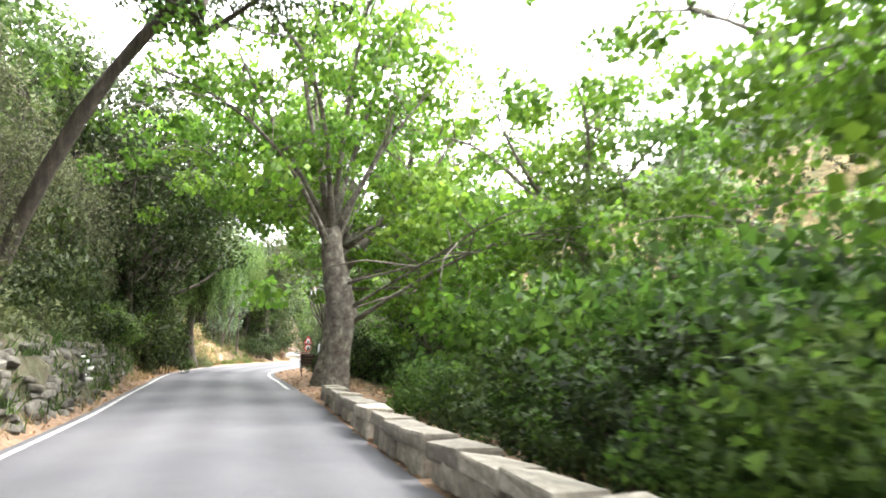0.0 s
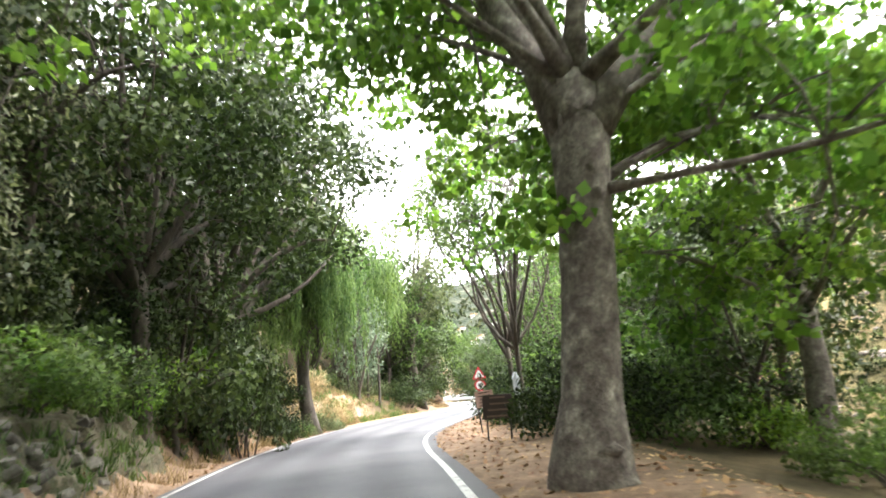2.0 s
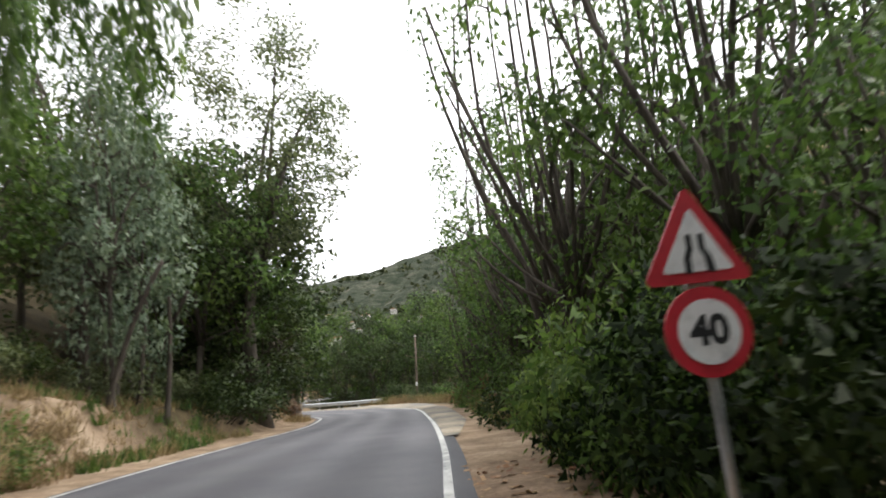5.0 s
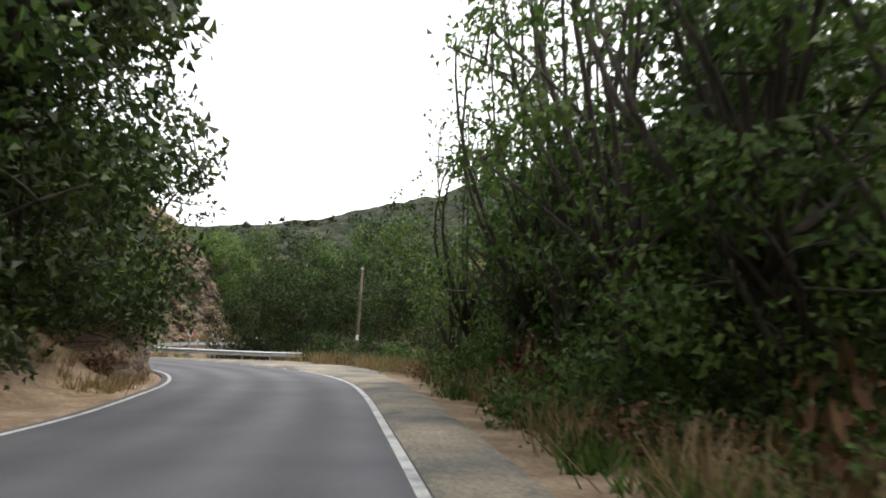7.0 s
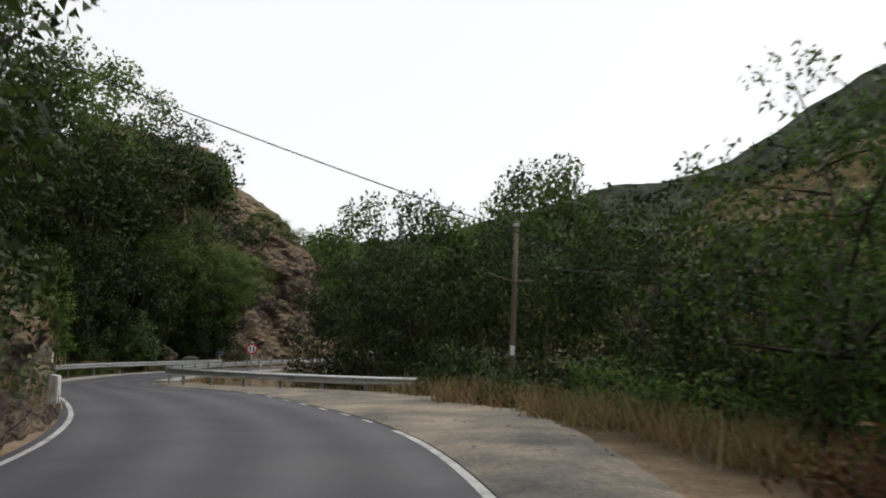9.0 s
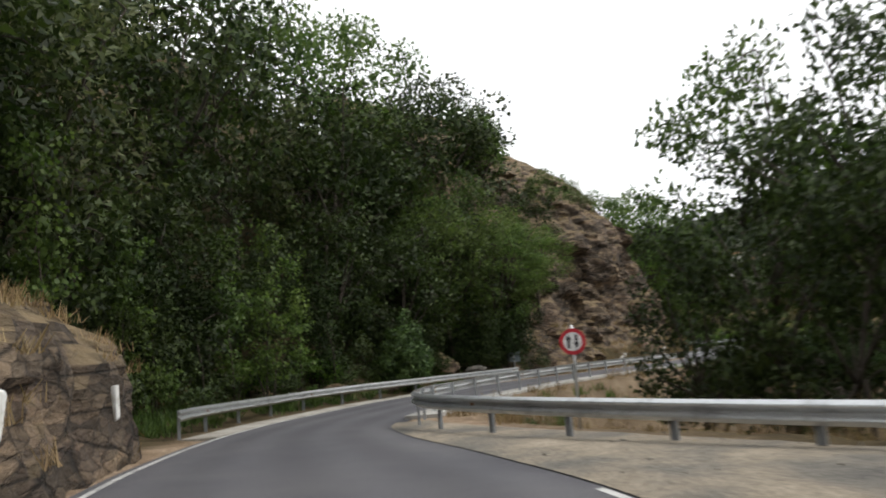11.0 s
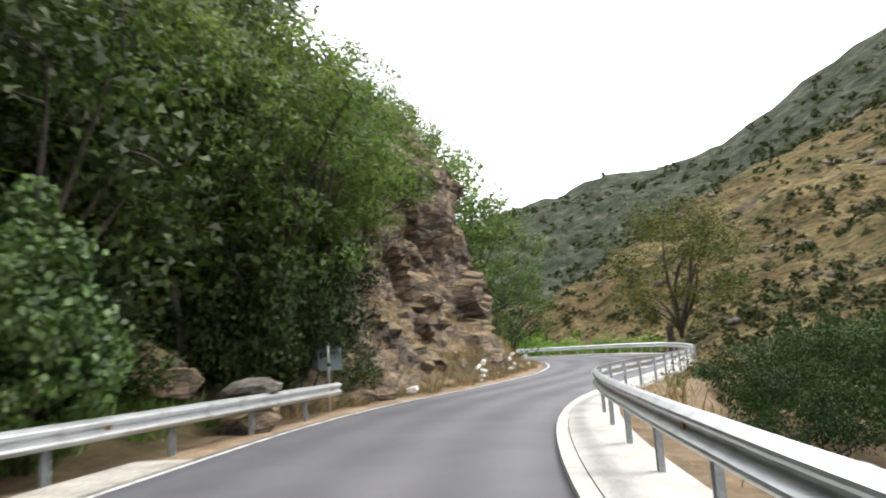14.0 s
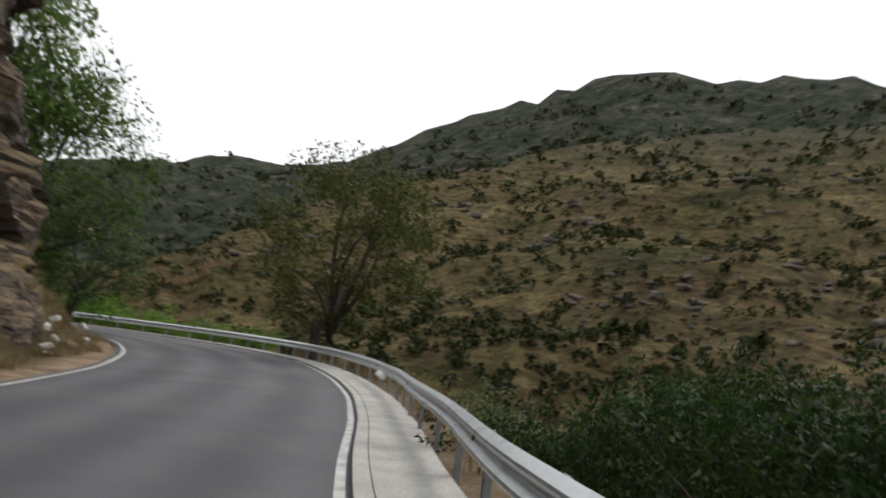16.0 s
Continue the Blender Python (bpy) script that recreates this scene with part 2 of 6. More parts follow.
def fractured(mt):
    """Tilted beds of schist: each slab a shade of its own, rusty or grey, with darker joints between them."""
    nt = mt.node_tree
    b = nt.nodes["Principled BSDF"]
    col = b.inputs["Base Color"].links[0].from_socket
    bump = b.inputs["Normal"].links[0].from_node
    pos = nt.nodes.new("ShaderNodeNewGeometry").outputs["Position"]
    bed = nt.nodes.new("ShaderNodeMapping")
    bed.inputs["Rotation"].default_value = (radians(24), radians(-14), radians(20))
    bed.inputs["Scale"].default_value = (0.55, 0.55, 1.9)
    nt.links.new(pos, bed.inputs["Vector"])
    wob = nt.nodes.new("ShaderNodeTexNoise")
    wob.inputs["Scale"].default_value, wob.inputs["Detail"].default_value = 1.6, 4
    nt.links.new(bed.outputs[0], wob.inputs["Vector"])
    vec = mixed(nt, bed.outputs[0], wob.outputs["Color"], 0.16, "ADD")
    height = None
    for scale, dark, wide in ((0.85, 0.3, 0.05), (2.7, 0.55, 0.07)):
        cell = nt.nodes.new("ShaderNodeTexVoronoi")
        cell.inputs["Scale"].default_value = scale
        nt.links.new(vec, cell.inputs["Vector"])
        sep = nt.nodes.new("ShaderNodeSeparateColor")
        nt.links.new(cell.outputs["Color"], sep.inputs[0])
        shade = ramp_node(nt, [(0.5, 0.47, 0.43), (0.86, 0.85, 0.83), (1.15, 1.03, 0.92), (1.32, 1.26, 1.16)], sep.outputs[0])
        col = mixed(nt, col, shade, 0.75, "MULTIPLY")
        edge = nt.nodes.new("ShaderNodeTexVoronoi")
        edge.feature = "DISTANCE_TO_EDGE"
        edge.inputs["Scale"].default_value = scale
        nt.links.new(vec, edge.inputs["Vector"])
        joint = nt.nodes.new("ShaderNodeMapRange")
        joint.inputs[2].default_value, joint.inputs[3].default_value = wide, dark
        nt.links.new(edge.outputs["Distance"], joint.inputs[0])
        col = mixed(nt, col, joint.outputs[0], 1.0, "MULTIPLY")
        bp = nt.nodes.new("ShaderNodeBump")
        bp.inputs["Strength"].default_value, bp.inputs["Distance"].default_value = 0.8, 0.12 / scale
        tall = nt.nodes.new("ShaderNodeMath")
        tall.operation = "ADD"
        nt.links.new(joint.outputs[0], tall.inputs[0])
        nt.links.new(sep.outputs[1], tall.inputs[1])
        nt.links.new(tall.outputs[0], bp.inputs["Height"])
        if height is not None:
            nt.links.new(height.outputs[0], bp.inputs["Normal"])
        height = bp
    nt.links.new(height.outputs[0], bump.inputs["Normal"])
    nt.links.new(col, b.inputs["Base Color"])


fractured(M["rock"])
dusty_ledges(M["rock"], (0.25, 0.185, 0.1))


def wheel_tracks(mt):
    """Tyres have polished four paler lanes into the asphalt and left oil between them."""
    nt = mt.node_tree
    b = nt.nodes["Principled BSDF"]
    old = b.inputs["Base Color"].links[0].from_socket
    at = nt.nodes.new("ShaderNodeAttribute")
    at.attribute_name = "across"
    lanes = nt.nodes.new("ShaderNodeMath")
    lanes.operation = "MULTIPLY"
    lanes.inputs[1].default_value = 8 * math.pi
    cosine = nt.nodes.new("ShaderNodeMath")
    cosine.operation = "COSINE"
    nt.links.new(at.outputs["Fac"], lanes.inputs[0])
    nt.links.new(lanes.outputs[0], cosine.inputs[0])
    pos = nt.nodes.new("ShaderNodeNewGeometry").outputs["Position"]
    patchy = nt.nodes.new("ShaderNodeMath")
    patchy.operation = "MULTIPLY"
    nt.links.new(cosine.outputs[0], patchy.inputs[0])
    nt.links.new(noise_node(nt, pos, 0.25, 5, 0.6), patchy.inputs[1])
    mr = nt.nodes.new("ShaderNodeMapRange")
    mr.inputs[1].default_value, mr.inputs[2].default_value = -0.6, 0.6
    mr.inputs[3].default_value, mr.inputs[4].default_value = 1.1, 0.9
    nt.links.new(patchy.outputs[0], mr.inputs[0])
    hs = nt.nodes.new("ShaderNodeHueSaturation")
    nt.links.new(old, hs.inputs["Color"])
    nt.links.new(mr.outputs[0], hs.inputs["Value"])
    nt.links.new(hs.outputs[0], b.inputs["Base Color"])
    gl = nt.nodes.new("ShaderNodeMapRange")
    gl.inputs[1].default_value, gl.inputs[2].default_value = -0.6, 0.6
    gl.inputs[3].default_value, gl.inputs[4].default_value = 0.68, 0.86
    nt.links.new(patchy.outputs[0], gl.inputs[0])
    nt.links.new(gl.outputs[0], b.inputs["Roughness"])


wheel_tracks(M["asphalt"])


# ---- small builders ----
def thing(name, label, category, at=(0, 0, 0), group="", kind=""):
    ob = new(name)
    ob.matrix_basis = at if isinstance(at, Matrix) else Matrix.Translation(at)
    return tagged(ob, label, category, group, kind)


def data(name, verts, faces, material, smooth=False):
    me = bpy.data.meshes.new(name)
    me.from_pydata([tuple(v) for v in verts], [], [tuple(int(i) for i in f) for f in faces])
    me.materials.append(M[material])
    if smooth:
        me.polygons.foreach_set("use_smooth", [True] * len(me.polygons))
    me.update()
    return me


def quads(name, q, material, out=None):
    """A mesh of separate blades, from an array (n, corners, 3); out: the way each blade of a rounded crown faces."""
    n, k = q.shape[:2]
    if out is not None:
        g = np.cross(q[:, 1] - q[:, 0], q[:, 2] - q[:, 0])
        g /= np.linalg.norm(g, axis=1, keepdims=True) + 1e-9
        back = (g * out).sum(1) < 0
        q = np.where(back[:, None, None], q[:, ::-1], q)
        g = np.where(back[:, None], -g, g)
        facing = 0.7 * out + 0.45 * g
        facing /= np.linalg.norm(facing, axis=1, keepdims=True) + 1e-9
    me = bpy.data.meshes.new(name)
    me.vertices.add(k * n)
    me.vertices.foreach_set("co", np.ascontiguousarray(q, dtype=np.float32).ravel())
    me.loops.add(k * n)
    me.loops.foreach_set("vertex_index", np.arange(k * n, dtype=np.int32))
    me.polygons.add(n)
    me.polygons.foreach_set("loop_start", np.arange(n, dtype=np.int32) * k)
    me.materials.append(M[material])
    me.update(calc_edges=True)
    if out is not None:
        me.polygons.foreach_set("use_smooth", [True] * n)
        me.normals_split_custom_set_from_vertices(np.repeat(facing, k, axis=0).tolist())
    return me


def part(name, me, parent, label="", at=None):
    ob = new(name, me)
    ob.parent = parent
    if at is not None:
        ob.matrix_basis = at
    if label:
        ob["label"] = label
    return ob


class Shape:
    """Gathers vertices and faces for one mesh."""

    def __init__(self):
        self.v, self.f = [], []

    def add(self, v, f):
        k = len(self.v)
        self.v.extend(v)
        self.f.extend([tuple(i + k for i in q) for q in f])
        return self

    def tube(self, pts, radii, sides=8, wob=0.0, seed=0):
        rnd = random.Random(seed)
        pts = [Vector(p) for p in pts]
        rings, up = [], Vector((0.31, 0.17, 0.93))
        for i, p in enumerate(pts):
            d = (pts[min(i + 1, len(pts) - 1)] - pts[max(i - 1, 0)]).normalized()
            a = d.cross(Vector((1, 0.13, 0)) if abs(d.x) < 0.8 else Vector((0, 1, 0.1))).normalized()
            b = d.cross(a)
            rings.append([p + (a * math.cos(t) + b * math.sin(t)) * radii[i] * (1 + wob * (rnd.random() - 0.5)) for t in [2 * math.pi * k / sides for k in range(sides)]])
        v = [c for r in rings for c in r]
        f = [(i * sides + k, i * sides + (k + 1) % sides, (i + 1) * sides + (k + 1) % sides, (i + 1) * sides + k) for i in range(len(pts) - 1) for k in range(sides)]
        f += [tuple(range(sides))[::-1], tuple((len(pts) - 1) * sides + k for k in range(sides))]
        return self.add(v, f)

    def box(self, size, m=Matrix(), bevel=0.0):
        x, y, z = (s / 2 for s in size)
        b = min(bevel, x * 0.9, y * 0.9, z * 0.9)
        if b <= 0:
            c = [(sx * x, sy * y, sz * z) for sz in (-1, 1) for sy in (-1, 1) for sx in (-1, 1)]
            f = [(0, 2, 3, 1), (4, 5, 7, 6), (0, 1, 5, 4), (2, 6, 7, 3), (0, 4, 6, 2), (1, 3, 7, 5)]
        else:
            c, f = [], []
            for zz, inset in ((-z, b), (-z + b, 0), (z - b, 0), (z, b)):
                X, Y = x - inset, y - inset
                k = min(b, X * 0.9, Y * 0.9)
                c += [(X - k, -Y, zz), (X, -Y + k, zz), (X, Y - k, zz), (X - k, Y, zz), (-X + k, Y, zz), (-X, Y - k, zz), (-X, -Y + k, zz), (-X + k, -Y, zz)]
            for r in range(3):
                f += [(r * 8 + k, r * 8 + (k + 1) % 8, r * 8 + 8 + (k + 1) % 8, r * 8 + 8 + k) for k in range(8)]
            f += [tuple(range(8))[::-1], tuple(range(24, 32))]
        return self.add([m @ Vector(q) for q in c], f)

    def prism(self, outline, depth, m=Matrix()):
        """A flat outline in x, z given depth along y, its front at y = 0."""
        n = len(outline)
        v = [m @ Vector((x, 0, z)) for x, z in outline] + [m @ Vector((x, depth, z)) for x, z in outline]
        f = [tuple(range(n)), tuple(range(n, 2 * n))[::-1]] + [(k, k + n, (k + 1) % n + n, (k + 1) % n) for k in range(n)]
        return self.add(v, f)

    def mesh(self, name, material, smooth=False):
        return data(name, self.v, self.f, material, smooth)


# ---- the line of the road: its two edges, and its height ----
LEFT_EDGE = [(22, -70), (6.5, -20), (-1.5, 8), (-6.5, 23), (-10.4, 34), (-13.2, 42.3), (-15.6, 48.8), (-18.2, 56), (-20.3, 61.7), (-22.0, 67), (-23.5, 73), (-24.65, 80), (-25.1, 87), (-24.95, 95), (-24.7, 101), (-25.0, 105.4), (-26.2, 112), (-28.3, 118.2), (-31.2, 123.6), (-35.2, 129), (-39.5, 133.9), (-43, 138.5), (-45.05, 142.3), (-46.45, 146.2), (-47.3, 151), (-47.4, 157), (-47.1, 163), (-46.1, 168.6), (-44.6, 173.5), (-43.2, 178.6), (-42.1, 184), (-41.6, 190), (-42.2, 197), (-45, 203), (-51, 208.5), (-60, 212), (-90, 216)]
RIGHT_EDGE = [(28.5, -70), (13, -20), (5, 8), (-0.5, 23), (-4.4, 32), (-6.9, 39.4), (-8.8, 45.4), (-10.8, 51.3), (-13.1, 58), (-14.8, 62.8), (-16.1, 67.2), (-17, 72), (-17.6, 79), (-18, 87), (-18.6, 95), (-19.3, 102), (-20.1, 109), (-21, 114.5), (-22.6, 120.2), (-24.6, 124.5), (-27.3, 128.6), (-30.6, 133), (-34.0, 136.2), (-36.9, 138.6), (-39.0, 140.7), (-40.0, 142.4), (-40.7, 144), (-41.42, 146.5), (-41.81, 149), (-42.04, 152), (-42.18, 156), (-42.06, 160), (-41.56, 164), (-40.75, 167.4), (-39.6, 171), (-37.8, 176), (-36, 182), (-34.7, 189), (-34.4, 197), (-36.6, 206), (-42, 213.5), (-52, 219), (-62, 221), (-90, 223)]


def smooth_line(pts, step=1.0):
    """A soft curve through the points, resampled at even steps."""
    p = np.array(pts, float)
    p = np.vstack([2 * p[0] - p[1], p, 2 * p[-1] - p[-2]])
    out = []
    for i in range(1, len(p) - 2):
        a, b, c, d = p[i - 1:i + 3]
        for u in np.linspace(0, 1, 24, endpoint=False):
            out.append(0.5 * (2 * b + (c - a) * u + (2 * a - 5 * b + 4 * c - d) * u ** 2 + (3 * b - a - 3 * c + d) * u ** 3))
    out.append(p[-2])
    out = np.array(out)
    s = np.r_[0, np.cumsum(np.linalg.norm(np.diff(out, axis=0), axis=1))]
    n = max(2, int(s[-1] / step) + 1)
    t = np.linspace(0, s[-1], n)
    return np.stack([np.interp(t, s, out[:, k]) for k in range(out.shape[1])], 1)


def road_z(y):
    return np.interp(y, [-70, 27, 36, 108, 120, 134, 140, 146, 152, 160, 170, 182, 192, 205, 223], [0.6, 0.3, 0.22, 0.22, 0.1, 0.06, -0.04, -0.085, -0.04, -0.02, -0.015, 0.07, 0.28, 0.4, 0.5])


LEFT, RIGHT = smooth_line(LEFT_EDGE, 0.5), smooth_line(RIGHT_EDGE, 0.5)


def road_frame():
    """The road's middle, its half width and its direction, every half metre."""
    near = ((LEFT[:, None, :] - RIGHT[None, :, :]) ** 2).sum(2).argmin(1)
    near = np.maximum.accumulate(near)
    mid, half = (LEFT + RIGHT[near]) / 2, np.linalg.norm(LEFT - RIGHT[near], axis=1) / 2
    return mid, half


MID, HALF = road_frame()
LEFT_Z, RIGHT_Z = road_z(LEFT[:, 1]), road_z(RIGHT[:, 1])


def edge_distance(x, y):
    """How far a place lies outside the road (below 0: on it), which side it is on (1 left, -1 right), and the y of the nearest edge."""
    x, y = np.atleast_1d(np.asarray(x, float)), np.atleast_1d(np.asarray(y, float))
    d, side, at = np.empty(len(x)), np.empty(len(x)), np.empty(len(x))
    for k in range(0, len(x), 4000):
        q = np.stack([x[k:k + 4000], y[k:k + 4000]], 1)
        dl2 = ((q[:, None] - LEFT[None]) ** 2).sum(2)
        dr2 = ((q[:, None] - RIGHT[None]) ** 2).sum(2)
        il, ir = dl2.argmin(1), dr2.argmin(1)
        dl, dr = np.sqrt(dl2.min(1)), np.sqrt(dr2.min(1))
        tl = LEFT[np.minimum(il + 1, len(LEFT) - 1)] - LEFT[np.maximum(il - 1, 0)]
        tr = RIGHT[np.minimum(ir + 1, len(RIGHT) - 1)] - RIGHT[np.maximum(ir - 1, 0)]
        vl, vr = q - LEFT[il], q - RIGHT[ir]
        out_l = (tl[:, 0] * vl[:, 1] - tl[:, 1] * vl[:, 0]) > 0
        out_r = (tr[:, 0] * vr[:, 1] - tr[:, 1] * vr[:, 0]) < 0
        is_l = out_l & (~out_r | (dl < dr))
        is_r = out_r & ~is_l
        d[k:k + 4000] = np.where(is_l, dl, np.where(is_r, dr, -np.minimum(dl, dr)))
        side[k:k + 4000] = np.where(is_l, 1, np.where(is_r, -1, np.where(dl < dr, 1, -1)))
        at[k:k + 4000] = np.where(is_l, LEFT[il, 1], np.where(is_r, RIGHT[ir, 1], np.where(dl < dr, LEFT[il, 1], RIGHT[ir, 1])))
    return d, side, at


def rise(u):
    u = np.clip(u, 0, 1)
    return u * u * (3 - 2 * u)


NEAR_AZ = [-180, -150, -110, -70, -45, -30, -15, 0, 5, 10, 15, 20, 28, 36.5, 48, 58, 75, 100, 140, 180]
NEAR_EL = [14, 18, 24, 24, 20, 10, 3, 3.2, 6.5, 9.5, 11.6, 13.2, 15.8, 18.6, 19.6, 19.4, 19, 17, 15, 14]
FAR_AZ = [-180, -40, -19, -11, -6, -1, 2.4, 7, 11, 16, 20, 24, 28, 36.5, 42, 48, 54, 58, 75, 120, 180]
FAR_EL = [8, 8, 8.8, 9.2, 10.4, 11.6, 12.3, 13.5, 13.8, 14.6, 16.8, 19.0, 20.9, 23.6, 24.0, 23.25, 23.3, 22.4, 21, 14, 8]


def ground(x, y, wooded=False):
    """The height of the land: verge and bank beside the road, the valley below it and the mountains around."""
    x, y = np.atleast_1d(np.asarray(x, float)), np.atleast_1d(np.asarray(y, float))
    d, side, at = edge_distance(x, y)
    zr = road_z(at)
    lump = np.array([noise.fractal(Vector((a * 0.09, b * 0.09, 0.3)), 1.0, 2.1, 4) for a, b in zip(x, y)])
    fine = np.array([noise.noise(Vector((a * 0.8, b * 0.8, 5.3))) for a, b in zip(x, y)])
    # uphill, on the left
    verge_l = np.interp(at, [0, 52, 60, 72, 84, 97, 104, 116, 128, 138, 150, 163, 175, 190], [0.5, 0.5, 0.9, 1.3, 2.2, 2.8, 1.6, 0.9, 0.8, 1.6, 1.6, 1.6, 2.2, 1.2])
    step = np.interp(at, [0, 40, 60, 74, 88, 104, 113, 128, 138, 150, 163, 172, 190], [1.3, 1.5, 1.8, 1.9, 2.3, 0.9, 1.7, 2.3, 0.5, 0.6, 0.8, 1.5, 1.5])
    slope = np.interp(at, [0, 60, 72, 82, 105, 120, 150, 163, 172, 196], [0.95, 0.95, 0.7, 0.5, 0.5, 0.85, 0.95, 0.95, 0.8, 0.8])
    e = np.maximum(0, d - verge_l)
    up = zr + step * rise(e / 1.6) + slope * np.maximum(0, e - 1.4) * rise((e - 1.0) / 5) + lump * np.minimum(1.2, 0.12 * e) + fine * np.minimum(0.08, 0.03 * d)
    # downhill, on the right
    verge_r = np.interp(at, [0, 52, 60, 68, 76, 90, 108, 114, 122, 131, 138, 144, 160, 172, 190], [1.6, 2.2, 3.2, 4.5, 3.2, 2.2, 2.2, 2.6, 4.2, 5.0, 2.4, 1.5, 1.35, 1.9, 1.6])
    drop = np.interp(at, [0, 60, 70, 80, 105, 122, 138, 150, 165, 180, 200], [0.22, 0.22, 0.15, 0.25, 0.3, 0.3, 0.5, 0.9, 0.8, 0.6, 0.5])
    e = np.maximum(0, d - verge_r)
    depth = 16 * (1 - np.exp(-drop * e / 16))
    down = zr - depth * rise(e / 1.8) + lump * np.minimum(1.5, 0.1 * e) + fine * np.minimum(0.06, 0.03 * d)
    near = np.where(d <= 0.15, zr - 0.06 - 0.1 * rise(-d / 0.5), np.where(side > 0, up, down))
    # the mountains
    ax, ay = x + 38, y - 150
    r, az = np.hypot(ax, ay) + 1e-6, np.degrees(np.arctan2(ax, ay))
    el = np.interp(az, NEAR_AZ, NEAR_EL)
    far = np.interp(az, [-180, -60, -25, 0, 20, 40, 70, 180], [700, 500, 420, 420, 520, 760, 750, 700])
    crag = np.array([noise.fractal(Vector((a * 0.008, b * 0.008, 1.7)), 0.85, 2.2, 7) for a, b in zip(x, y)])
    gully = np.array([abs(noise.noise(Vector((c * 0.21, q * 0.0022, 2.7)))) for c, q in zip(az, r)])
    u = np.clip((r - 70) / (far - 70), 0, 1)
    base = np.interp(az, [-180, -170, -150, -40, -25, -15, 0, 60, 150, 170, 180], [-5, 0, 20, 25, 18, 0, -14, -14, -10, -6, -5])
    spur = np.interp(az, [-180, 0, 10, 22, 40, 60, 180], [0.5, 0.35, 0.4, 0.55, 0.62, 0.6, 0.5])
    hill = base + (far * np.tan(np.radians(el)) - base) * (spur * u + (1 - spur) * u ** 1.8) + crag * np.minimum(20, 0.05 * r) * (1 - 0.65 * u ** 6) - gully * 34 * u * (1 - u)
    hill = np.where(r > far, hill - (r - far) * 0.3, hill)
    deep = np.interp(az, [-180, 0, 20, 40, 180], [1500, 1500, 1350, 1150, 1150])
    w = np.clip((r - 380) / (deep - 380), 0, 1)
    back = -14 + (deep * np.tan(np.radians(np.interp(az, FAR_AZ, FAR_EL))) + 14) * w ** 1.15 + crag * 26 * np.minimum(1, 3 * w) * (1 - 0.6 * w ** 8)
    back = np.where(r > deep, back - (r - deep) * 0.3, np.where(r > 380, back, -50))
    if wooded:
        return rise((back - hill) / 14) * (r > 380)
    hill = np.maximum(hill, back)
    blend = rise((r - 75) / 75) * rise((d - 22) / 30)
    return near * (1 - blend) + hill * blend


def ground_at(x, y):
    return float(ground(x, y)[0])


# ---- the land, one sheet to the horizon ----
def spread(lo, hi, step, far_lo, far_hi, growth=1.13):
    c = list(np.arange(lo, hi + 1e-6, step))
    g = step
    while c[-1] < far_hi:
        g *= growth
        c.append(c[-1] + g)
    g = step
    while c[0] > far_lo:
        g *= growth
        c.insert(0, c[0] - g)
    return np.array(c)


